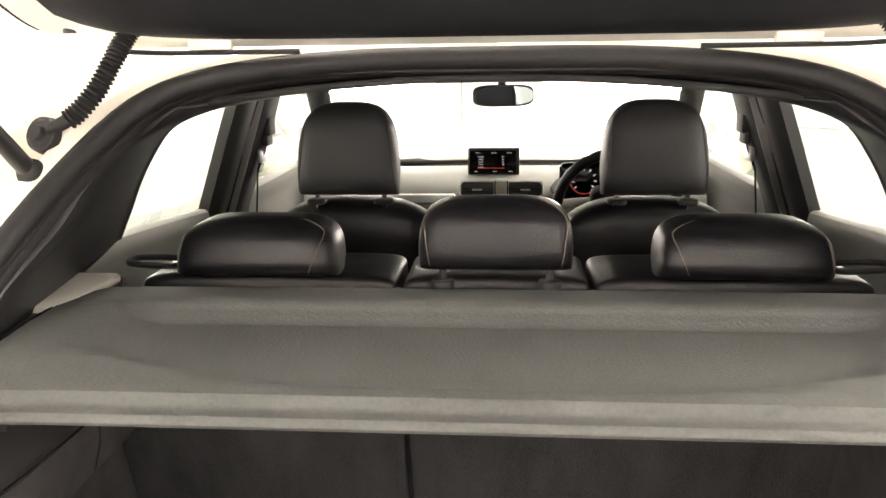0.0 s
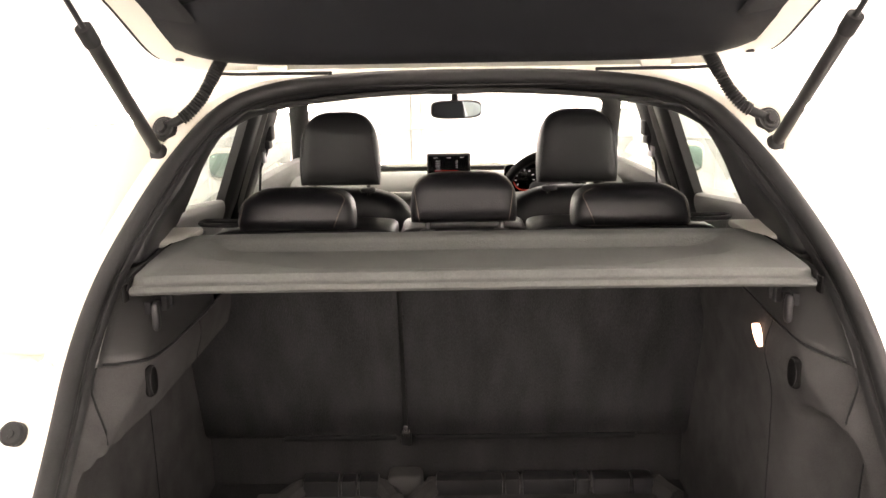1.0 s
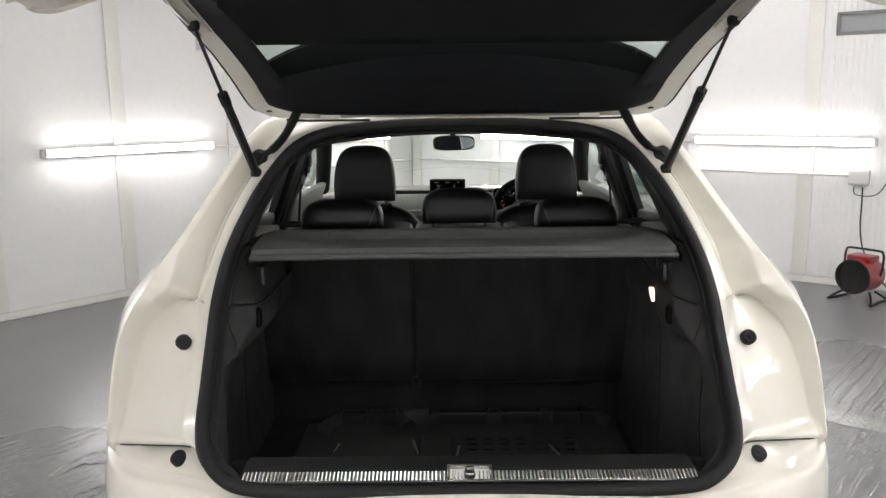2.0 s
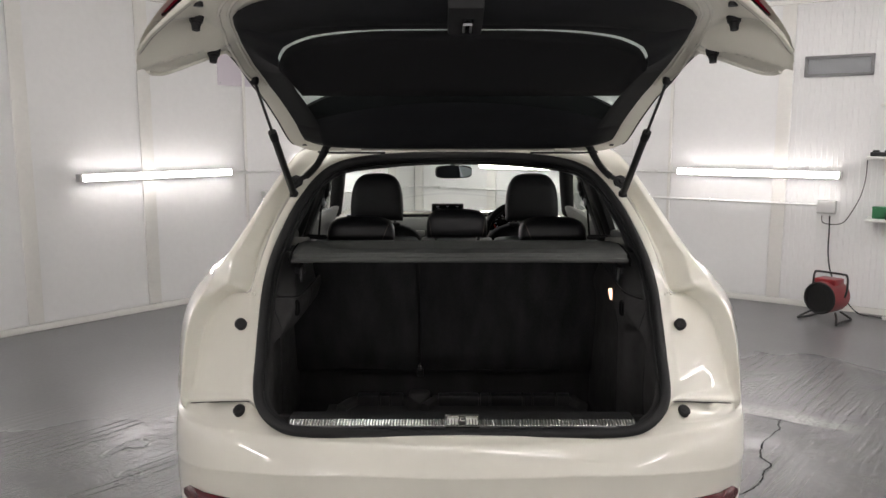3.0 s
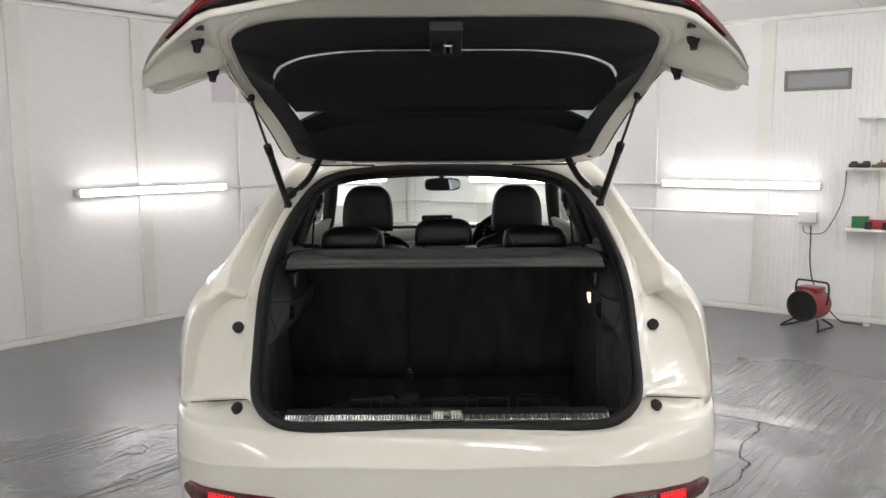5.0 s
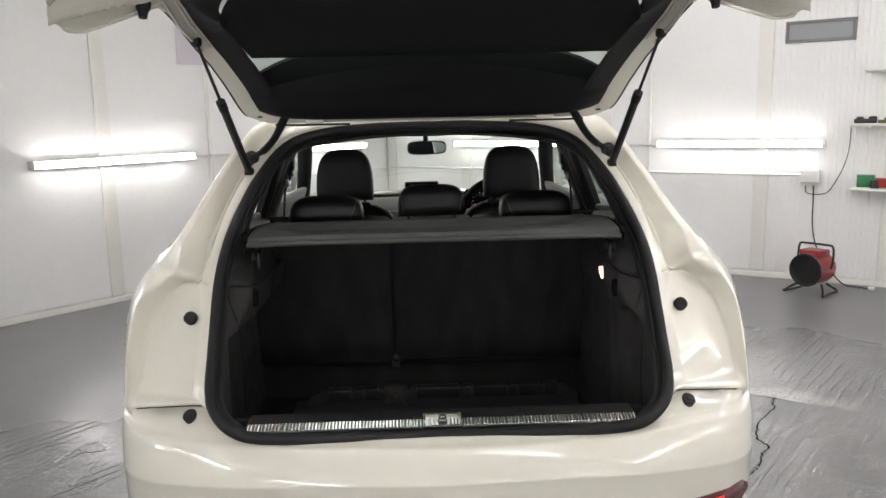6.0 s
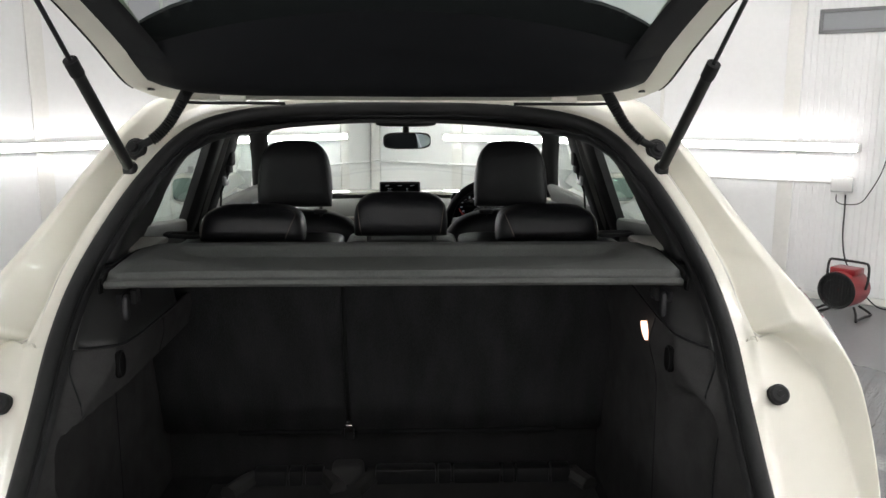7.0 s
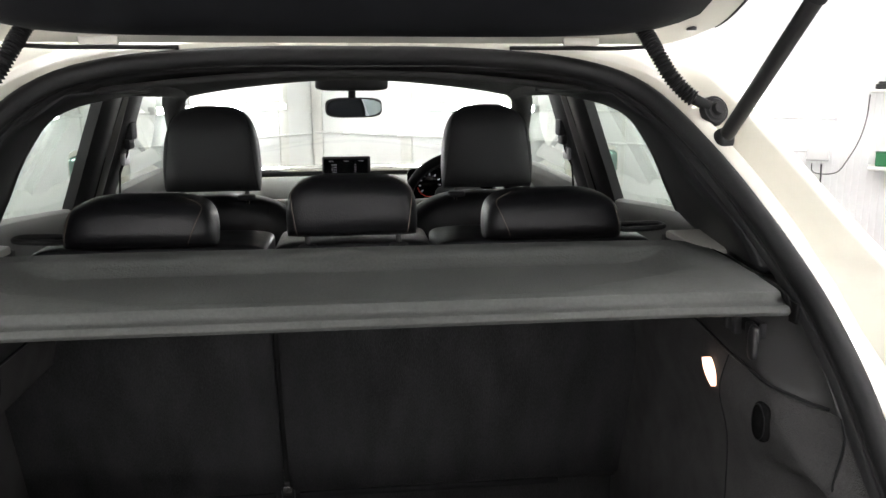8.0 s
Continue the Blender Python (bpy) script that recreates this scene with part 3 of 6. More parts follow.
# seal and the trim inside it
part("boot_seal", pipe([inward(p, 0.010, 0.0) for p in RING], 0.0148, 12, closed=True), RUBBER, car, "black rubber seal round the boot opening")
JAMB = [[inward(p, a, b) for p in RING] for a, b in ((0.014, 0.010), (0.020, 0.004), (0.023, 0.004), (0.0255, 0.012), (0.0285, 0.012), (0.031, 0.016), (0.033, 0.030))]
part("boot_jamb", sheet(JAMB, closed=True), RUBBER, car)

# rubber buffers
for x, y, z in ((0.65, 0.0, 0.972), (0.615, -0.170, 0.764)):
    for s in (-1, 1):
        c = Vector((s * x, y, z))
        ax = Vector((0, -0.85, 0.5)) if z > 0.9 else Vector((s * 0.15, -0.62, 0.77))
        c += ax * (0.0 if z > 0.9 else 0.008)
        b = rod(c - ax * 0.01, c + ax * 0.003, 0.0175, 0.0175, seg=24)
        rod(c + ax * 0.003, c + ax * 0.006, 0.0165, 0.0135, seg=24, bm=b)
        rod(c + ax * 0.005, c + ax * 0.0075, 0.006, 0.005, bm=b)
        part("rubber_buffer", b, RUBBER, car, "round black rubber buffer")

# sill plate with its ribbed metal strip and the latch
sill = part("sill_trim", box((0, -0.205, 0.7455), (0.95, 0.13, 0.02), 0.006), PLASTIC, car)
tilt = Matrix.Translation((0, -0.256, 0.7615)) @ Matrix.Rotation(radians(18), 4, "X")
strip = part("sill_strip", box((0, 0, 0), (0.92, 0.030, 0.006), 0.002, m=tilt), STRIPBASE, sill, "ribbed bright metal strip")
for i in range(116):
    x = -0.457 + 0.914 * i / 115
    if abs(x) > 0.018 and not 0.038 < abs(x) < 0.049:
        if i == 0:
            rib = part("rib", box((0, 0, 0.004), (0.0046, 0.026, 0.005), 0.0012, 1), CHROME, strip, smooth=False)
            rib.matrix_basis = tilt @ Matrix.Translation((x, 0, 0))
        else:
            o = new("rib", rib.data)
            o.parent = strip
            o.matrix_basis = tilt @ Matrix.Translation((x, 0, 0))
fr = box((0, 0.021, 0.009), (0.092, 0.006, 0.010), 0.002, m=tilt)
for c, s in (((0, -0.021, 0.009), (0.092, 0.006, 0.010)), ((-0.043, 0, 0.009), (0.006, 0.042, 0.010)), ((0.043, 0, 0.009), (0.006, 0.042, 0.010))):
    box(c, s, 0.002, m=tilt, bm=fr)
part("latch_frame", fr, CHROME, sill, "bright metal frame round the latch")
part("latch_plate", box((0, 0.0, 0.004), (0.080, 0.036, 0.004), 0.001, m=tilt), BRIGHT, sill, "pale metal plate under the latch")
part("latch", cushion((0, -0.256, 0.767), (0.024, 0.026, 0.014), (0.5, 0.7)), BLACK, sill)
part("striker", pipe([tilt @ Vector(v) for v in smooth_path([(-0.007, 0.012, 0.012), (-0.007, -0.010, 0.020), (0.007, -0.010, 0.020), (0.007, 0.012, 0.012)], 4)], 0.0022, 8), CHROME, sill)

# boot: floor, side trims
part("boot_floor", box((0, 0.28, 0.455), (1.30, 1.0, 0.02)), CARPET, car)
part("boot_rear_panel", box((0, -0.155, 0.61), (1.02, 0.02, 0.28), 0.004), CARPET, car)


for s in (-1, 1):
    part("boot_outer_panel", box((s * 0.660, 0.52, 0.70), (0.03, 0.60, 0.52)), CARPET, car)
part("seat_base_panel", box((0, 0.765, 0.53), (1.30, 0.03, 0.20)), CARPET, car)


EDGE = sorted((inward(p, 0.032, 0.028) for p in RING if p.x > 0.40 and p.z < 1.36), key=lambda p: p.z)


def jamb_edge(z):
    zs = [p.z for p in EDGE]
    return float(np.interp(z, zs, [p.x for p in EDGE])), float(np.interp(z, zs, [p.y for p in EDGE]))


def lining_top(y, pocket=False):
    """The upper edge of the carpet; a little lower on the side with the pocket."""
    return float(np.interp(y, [-0.06, 0.0, 0.06, 0.12, 0.2, 0.45], [1.066, 1.056, 1.044, 1.028, 1.016, 1.012] if pocket else [1.056, 1.036, 1.026, 1.026, 1.038, 1.062]))


def trim_x(y, z, pocket):
    base = float(np.interp(y, [-0.16, -0.05, 0.1, 0.25, 0.75], [0.545, 0.545, 0.535, 0.524, 0.53]))
    base -= 0.018 * math.exp(-((z - 0.99) / 0.05) ** 2) * float(np.interp(y, [0, 0.12, 0.4], [0, 1, 1]))
    if pocket:
        edge = float(np.interp(y, [-0.06, -0.03, 0.05, 0.36], [0.87, 0.915, 0.922, 0.930]))
        base += 0.095 * min(1, max(0, (edge - z) / 0.018)) * min(1, max(0, (y + 0.05) / 0.02))
    else:
        drop = 0.945 - z
        base += 0.042 * min(1, max(0, (drop - 0.020 * ((y - 0.09) / 0.08) ** 2) / 0.022)) * math.exp(-((y - 0.09) / 0.085) ** 4) * math.exp(-max(0, drop) / 0.20)
    return base


def side_point_in(s, z, pocket):
    """The side of the boot: s runs from the jamb (0) to the seat (1)."""
    xj, yj = jamb_edge(max(z, 0.765))
    y = yj + (0.775 - yj) * s
    k = min(1.0, (y - yj) / 0.09)
    k = k * k * (3 - 2 * k)
    return xj + (trim_x(y, z, pocket) - xj) * k, y, z


def side_trim(pocket):
    rows = []
    for i in range(113):
        s = (i / 112) ** 1.3
        top = lining_top(side_point_in(s, 1.03, False)[1], pocket)
        rows.append([side_point_in(s, 0.45 + (top - 0.45) * k / 96, pocket) for k in range(97)])
    return [[(x + 0.022, y + 0.004, z) for x, y, z in rows[0]]] + rows


for s in (1, -1):
    bm = sheet(side_trim(s < 0))
    if s < 0:
        bmesh.ops.scale(bm, vec=(-1, 1, 1), verts=bm.verts[:])
        bmesh.ops.reverse_faces(bm, faces=bm.faces[:])
    thick(part("boot_side_trim", bm, LINING, car, "charcoal carpet lining on the side of the boot"), 0.004, 1)


def upper_trim(pocket):
    """Smooth plastic between the carpet lining and the load cover."""
    rows = []
    for i in range(33):
        s = 0.62 * (i / 32) ** 1.2
        low = lining_top(side_point_in(s, 1.03, False)[1], pocket)
        r = []
        for k in range(9):
            x, y, z = side_point_in(s, low - 0.003 + (1.150 - low) * k / 8, False)
            r.append((x - 0.003 + 0.012 * (k / 8) ** 2, y, z))
        rows.append(r)
    return sheet([[(x + 0.022, y - 0.004, z) for x, y, z in rows[0]]] + rows)


for s in (1, -1):
    bm = upper_trim(s < 0)
    if s < 0:
        bmesh.ops.scale(bm, vec=(-1, 1, 1), verts=bm.verts[:])
        bmesh.ops.reverse_faces(bm, faces=bm.faces[:])
    thick(part("upper_boot_trim", bm, UPPER, car, "smooth dark plastic panel in the boot corner"), 0.004, 1)


def lining_seam(s, y0, y1, z0, z1, pocket, r):
    """A seam up the side of the boot, from y0 at its foot to y1 at its top."""
    pts = []
    for i in range(25):
        k = i / 24
        z = z0 + (z1 - z0) * k
        yj = jamb_edge(max(z, 0.765))[1]
        run = max(0.004, (y0 + (y1 - y0) * k - yj) / (0.775 - yj))
        x, y, z = side_point_in(run, z, pocket)
        pts.append((s * (x - 0.0005), y, z))
    return pipe(pts, r, 6)


for s in (1, -1):
    part("lining_seam", lining_seam(s, -0.055, 0.075, 0.62, 1.038, s < 0, 0.0018), FLAP, car, "dark gap between carpet lining and jamb trim")
part("lining_seam", lining_seam(1, 0.245, 0.262, 0.55, 1.038, False, 0.0010), FLAP, car)
part("lining_seam", lining_seam(-1, 0.40, 0.40, 0.55, 1.010, True, 0.0014), FLAP, car)


def trim_joint(s):
    """The dark line where the plastic corner meets the carpet."""
    pts = []
    for i in range(25):
        run = 0.02 + 0.60 * (i / 24) ** 1.2
        y = side_point_in(run, 1.03, False)[1]
        x, y, z = side_point_in(run, lining_top(y, s < 0), False)
        pts.append((s * (x - 0.003), y, z))
    return pipe(pts, 0.0022, 6)


for s in (1, -1):
    part("trim_joint", trim_joint(s), FLAP, car)


# rear pillar trims above the load cover
def pillar_trim():
    rows = []
    for z, ye, xe in ((1.15, 0.79, 0.655), (1.20, 0.785, 0.628), (1.256, 0.78, 0.600), (1.30, 0.78, 0.573), (1.337, 0.785, 0.545), (1.36, 0.79, 0.505), (1.375, 0.80, 0.45), (1.39, 0.80, 0.36)):
        p = min((q for q in RING if q.x > 0.3 and q.z > 1.0), key=lambda q: abs(q.z - z - 0.015))
        q = inward(p, 0.032, 0.028)
        q = Vector((q.x, q.y, z))
        e = Vector((xe, ye, z))
        bow = Vector((-0.012, 0, 0))
        rows.append([q + Vector((0.02, -0.004, 0.008)), q + Vector((0.010, 0.002, 0.004)), q + (e - q) * 0.06 + Vector((-0.006, 0, 0)), q + (e - q) * 0.35 + bow, q + (e - q) * 0.7 + bow * 0.8, q + (e - q) * 0.95, e, e + Vector((0.05, 0.02, 0.0))])
    return sheet(fine(rows, 4, 3))


for ob in both("pillar_trim", pillar_trim, SATIN, label="dark plastic trim on the rear pillar"):
    thick(ob, 0.004, 1)

for s in (-1, 1):
    for x, y, z in ((0.558, 0.655, 1.283), (0.586, 0.555, 1.211)):
        bm = cushion((s * x, y, z), (0.008, 0.012, 0.008), (0.6, 0.8))
        rod((s * x, y, z), (s * (x + 0.03), y + 0.004, z), 0.003, seg=10, bm=bm)
        part("trim_hook", bm, SATIN, car)

# band of trim over the boot opening, then the headliner
band = []
for p in sorted((q for q in RING if q.z > 1.385), key=lambda q: q.x):
    q = inward(p, 0.031, 0.029)
    band.append([q, q + Vector((0, 0.018, -0.004)), q + Vector((0, 0.050, -0.011)), q + Vector((0, 0.085, -0.012)), q + Vector((0, 0.11, -0.002))])
thick(part("header_trim", sheet(band), UPPER, car, "dark plastic trim over the boot opening"), 0.004, 1)
bm = sheet(fine([[(x, y, z - 0.06 * (x / 0.6) ** 2) for x in (-0.6, -0.45, -0.2, 0, 0.2, 0.45, 0.6)] for y, z in ((0.600, 1.417), (0.65, 1.418), (0.70, 1.426), (0.9, 1.44), (1.4, 1.45), (1.9, 1.44), (2.2, 1.41))], 3, 3))
thick(part("headliner", bm, FELT, car, "black felt roof lining"), 0.01, 1)

# roof skin going forward and the windscreen header
bm = sheet(fine([[(x * w, y, z - 0.075 * (x / 0.6) ** 2) for x in (-0.6, -0.45, -0.2, 0, 0.2, 0.45, 0.6)] for y, z, w in ((1.28, 1.569, 0.985), (1.6, 1.57, 0.985), (2.0, 1.545, 0.99), (2.25, 1.50, 1.0))], 3, 3))
thick(part("roof", bm, PAINT, car, "white painted roof"), 0.01)

# load cover
def cover_rows():
    rows = []
    for y, z, w in ((0.152, 1.131, 0.518), (0.140, 1.133, 0.522), (0.134, 1.139, 0.523), (0.138, 1.146, 0.523), (0.150, 1.1465, 0.523), (0.155, 1.150, 0.523), (0.160, 1.158, 0.523), (0.18, 1.160, 0.525), (0.215, 1.161, 0.528), (0.235, 1.162, 0.530),
                    (0.26, 1.162, 0.532), (0.30, 1.162, 0.536), (0.34, 1.162, 0.540), (0.39, 1.161, 0.543), (0.405, 1.161, 0.544), (0.42, 1.160, 0.545), (0.435, 1.159, 0.547), (0.485, 1.155, 0.550), (0.525, 1.147, 0.553)):
        r = []
        for i in range(33):
            u = -1 + i / 16
            x = u * w
            d = 0.0
            if y > 0.175:
                ey = min(1, max(0, (y - 0.17 - 0.09 * min(1, abs(x) / 0.45) ** 3) / 0.055)) * min(1, max(0, (0.43 - y) / 0.02))
                ex = min(1, max(0, (0.455 + 0.03 * (y - 0.2) - abs(x)) / 0.028))
                d = 0.024 * (ex * ex * (3 - 2 * ex)) * (ey * ey * (3 - 2 * ey))
            r.append((x, y, z - d - 0.003 * (u ** 8)))
        rows.append(r)
    return rows


cr = cover_rows()
bm = sheet(fine(cr[:8], 2, 1)[:-1] + fine(cr[7:], 5, 1))
load_cover = part("load_cover", bm, COVER, car, "dark grey cloth load cover with a raised rim")
thick(load_cover, 0.012)
for s in (-1, 1):
    bm = pipe(smooth_path([(s * 0.5265, 0.138, 1.138), (s * 0.5275, 0.160, 1.152), (s * 0.533, 0.235, 1.156), (s * 0.543, 0.34, 1.156), (s * 0.553, 0.485, 1.149)], 4), 0.0042, 8)
    box((s * 0.5285, 0.136, 1.136), (0.004, 0.016, 0.026), 0.001, bm=bm)
    part("cover_edge", bm, CRACK, load_cover, "black edging along the cover")
for s in (-1, 1):
    part("cover_ledge", box((s * 0.562, 0.42, 1.135), (0.05, 0.30, 0.03), 0.008), PLASTIC, car)
    lb = box((s * 0.590, 0.475, 1.150), (0.11, 0.16, 0.016), 0.006, m=None)
    part("side_shelf", lb, BEIGE, car, "pale grey moulded shelf beside the seat")

# rear seat: back in two parts with leather shoulders, and three headrests
for x0, x1 in ((-0.65, -0.149), (-0.139, 0.65)):
    rows = []
    for y, z in ((0.60, 1.118), (0.605, 1.06), (0.65, 0.85), (0.71, 0.62), (0.73, 0.60)):
        rows.append([(x0, y + 0.01, z), (x0 + 0.012, y, z), (x1 - 0.012, y, z), (x1, y + 0.01, z)])
    part("seat_back_carpet", sheet(rows), SEATCLOTH, car, "charcoal carpet on the back of the rear seat")
for x0, x1 in ((-0.545, -0.149), (-0.139, 0.139), (0.145, 0.545)):
    c, w = (x0 + x1) / 2, x1 - x0
    part("seat_shoulder", cushion((c, 0.705, 1.085), (w, 0.16, 0.092), (0.22, 0.1), nu=48, crown=0.004), LEATHER, car, "black leather top of the rear seat")


def headrest(c, w, h, d, power, start, lean=0.0, foot=0.06, soft=(7.0, 0.40, 0.48), taper=0.0):
    """A padded headrest: flat below, its top rounded off; power and start shape the shoulders."""
    rows, n, k = [], 22, 40
    for i in range(n + 1):
        t = 0.5 - 0.5 * math.cos(math.pi * i / n)
        u = max(0.0, (t - start) / (1 - start))
        hw = w / 2 * max(0.0, 1 - u ** power) ** (1 / power) * (1 - foot * max(0.0, start - t) / max(start, 0.01)) * (1 - taper * t)
        hd = d / 2 * max(0.01, 1 - abs(2 * t - 1) ** soft[0]) ** soft[1]
        if i == 0:
            hw *= 0.96
        row = []
        for j in range(k):
            a = 2 * math.pi * j / k
            x = math.copysign(abs(math.cos(a)) ** 0.34, math.cos(a)) * max(hw, 0.001)
            y = math.copysign(abs(math.sin(a)) ** soft[2], math.sin(a)) * hd
            row.append((c[0] + x, c[1] + y + lean * t, c[2] - h / 2 + h * t))
        rows.append(row)
    return sheet(rows, closed=True, cap=True)


def piping(c, w, h, d, s, u, power, start, lean=0.0, soft=(7.0, 0.40, 0.48), taper=0.0, top=None):
    """A seam up the back of a headrest, from u of its half width to top of it."""
    pts = []
    for i in range(13):
        t = 0.06 + 0.90 * i / 12
        v = max(0.0, (t - start) / (1 - start))
        hw = w / 2 * max(0.0, 1 - v ** power) ** (1 / power) * (1 - taper * t)
        hd = d / 2 * max(0.01, 1 - abs(2 * t - 1) ** soft[0]) ** soft[1]
        x = w / 2 * (u * (1 - 0.22 * t) if top is None else u + (top - u) * t)
        x = min(x, hw * 0.97)
        q = min(1.0, x / max(hw, 0.001))
        y = hd * (1 - q ** 5.88) ** (soft[2] / 2)
        pts.append((c[0] + s * x, c[1] - y - 0.0005 + lean * t, c[2] - h / 2 + h * t))
    return pipe(smooth_path(pts, 3), 0.0009, 6)


SOFT = (3.6, 0.5, 0.50)
for x, inner in ((-0.361, 1), (0.359, -1)):
    c = (x, 0.655, 1.174)
    hr = part("rear_headrest", headrest(c, 0.256, 0.088, 0.125, 3.4, 0.30, 0.025, 0.02, SOFT, 0.07), LEATHER, car, "low black leather headrest with stitched sides")
    for s in (-1, 1):
        u, top = (0.62, 0.90) if s == inner else (0.95, 0.80)
        part("seam", piping(c, 0.256, 0.088, 0.125, s, u, 3.4, 0.30, 0.025, SOFT, 0.07, top), THREAD, hr)
c = (-0.001, 0.645, 1.197)
hr = part("rear_headrest", headrest(c, 0.232, 0.106, 0.118, 3.6, 0.35, 0.015, 0.03, SOFT, 0.06), LEATHER, car, "raised black leather middle headrest")
for s in (-1, 1):
    part("seam", piping(c, 0.232, 0.106, 0.118, s, 0.80, 3.6, 0.35, 0.015, SOFT, 0.06, 0.93), THREAD, hr)
    part("headrest_post", rod((s * 0.079, 0.625, 1.09), (s * 0.079, 0.630, 1.16), 0.0055), SATIN, hr, "short dark headrest post")
    part("post_collar", cushion((s * 0.079, 0.626, 1.124), (0.034, 0.030, 0.016), (0.5, 0.8)), PLASTIC, hr)

# front seats
def seat_rows(rows):
    cols = [smooth_path([q[k] for q in rows], 3) for k in range(32)]
    return [[col[i] for col in cols] for i in range(len(cols[0]))]


for x in (-0.360, 0.357):
    rows = []
    for z, hw, hd, y in ((0.45, 0.24, 0.10, 1.52), (0.65, 0.255, 0.10, 1.48), (0.85, 0.255, 0.10, 1.45), (0.98, 0.235, 0.095, 1.43), (1.04, 0.205, 0.085, 1.42), (1.08, 0.165, 0.07, 1.415), (1.105, 0.10, 0.045, 1.41), (1.112, 0.02, 0.01, 1.41)):
        rows.append([(x + math.copysign(abs(math.cos(a)) ** 0.6, math.cos(a)) * hw, y + math.copysign(abs(math.sin(a)) ** 0.6, math.sin(a)) * hd, z) for a in (2 * math.pi * k / 32 for k in range(32))])
    seat = part("front_seat", sheet(seat_rows(rows), closed=True, cap=True), LEATHER, car, "black leather front seat")
    part("seat_cushion", cushion((x, 1.74, 0.50), (0.50, 0.52, 0.18), (0.3, 0.3)), LEATHER, seat)
    part("front_headrest", headrest((x, 1.345, 1.238), 0.250, 0.218, 0.115, 3.3, 0.28, 0.03, 0.04, (4.5, 0.45, 0.55), 0.10), LEATHER_SIDE, seat, "black leather front headrest")
    for s in (-1, 1):
        part("seam", piping((x, 1.345, 1.238), 0.250, 0.218, 0.115, s, 0.94, 3.3, 0.28, 0.03, (4.5, 0.45, 0.55), 0.10), LEATHER, seat)
        part("headrest_post", rod((x + s * 0.082, 1.37, 1.05), (x + s * 0.082, 1.35, 1.15), 0.006), CHROME, seat, "chrome headrest post")
        part("post_collar", cushion((x + s * 0.082, 1.345, 1.112), (0.046, 0.04, 0.016), (0.5, 0.7)), PLASTIC, seat)

# dashboard
def dash_rows():
    rows = []
    for y, z in ((2.28, 0.55), (2.22, 0.80), (2.20, 0.90), (2.22, 0.965), (2.27, 1.00), (2.40, 1.02), (2.60, 1.01), (2.85, 0.985), (3.0, 0.96)):
        rows.append([(u * 0.72, y + 0.05 * u ** 4, z - 0.012 * u ** 2) for u in (-1, -0.9, -0.7, -0.45, -0.2, 0, 0.2, 0.45, 0.7, 0.9, 1)])
    return rows


dash = part("dashboard", sheet(fine(dash_rows(), 3, 2)), GREY, car, "grey soft-touch dashboard")
part("dash_trim", box((-0.36, 2.196, 0.962), (0.40, 0.03, 0.030), 0.006), BRIGHT, dash, "pale silver trim across the dashboard")
part("screen_cowl", pipe(smooth_path([(-0.70, 2.93, 0.975), (-0.35, 2.99, 0.985), (0, 3.0, 0.988), (0.35, 2.99, 0.985), (0.70, 2.93, 0.975)], 6), 0.015, 8), BLACK, dash, "black strip at the foot of the windscreen")
screen = part("pop_up_screen", box((-0.029, 2.385, 1.066), (0.19, 0.018, 0.10), 0.006), BLACK, car, "dark pop-up display with small lines of text")
part("display", box((-0.031, 2.374, 1.064), (0.172, 0.004, 0.086)), DISPLAY, screen)
for i in range(5):
    part("text_bar", box((-0.076, 2.3712, 1.084 - i * 0.0095), (0.020 - 0.005 * (i % 2), 0.001, 0.0013)), PIXEL, screen, smooth=False)
    if i < 4:
        part("text_bar", box((0.006, 2.3712, 1.084 - i * 0.0095), (0.009, 0.001, 0.0013)), PIXEL, screen, smooth=False)
for x in (-0.088, -0.028, 0.028):
    part("text_bar", box((x, 2.3712, 1.099), (0.018, 0.001, 0.0013)), PIXEL, screen, smooth=False)
for x in (-0.095, -0.025, 0.033):
    part("text_bar", box((x, 2.3712, 1.030), (0.015, 0.001, 0.0014)), PIXEL, screen, smooth=False)
part("display_mark", box((-0.04, 2.3712, 1.0425), (0.10, 0.001, 0.002)), PIXRED, screen, smooth=False)
vent = part("centre_vents", box((0.0, 2.195, 0.998), (0.285, 0.03, 0.058), 0.012), BLACK, dash, "centre air vents with a hazard switch between")
for s in (-1, 1):
    x = s * 0.083
    frame_line = [(x + s * a, 2.174, 0.998 + c) for a, c in ((-0.058, -0.027), (0.045, -0.027), (0.060, -0.018), (0.060, 0.014), (0.048, 0.027), (-0.058, 0.027))]
    part("vent_frame", pipe(frame_line, 0.0028, 6, closed=True), BRIGHT, vent, "silver vent frame")
    for i in range(4):
        part("vent_slat", box((x, 2.178, 0.982 + i * 0.0105), (0.104, 0.006, 0.003)), PLASTIC, vent)
    part("vent_tab", box((x, 2.173, 0.996), (0.034, 0.006, 0.005), 0.001), BRIGHT, vent, "small silver vent tab")
part("hazard_switch", box((0, 2.178, 1.0), (0.038, 0.008, 0.052), 0.003), BEIGE, vent)
tri = [(-0.008, 2.1735, 0.996), (0.008, 2.1735, 0.996), (0, 2.1735, 1.010)]
part("hazard_mark", pipe(tri, 0.0014, 5, closed=True), REDBOX, vent, "red triangle mark")

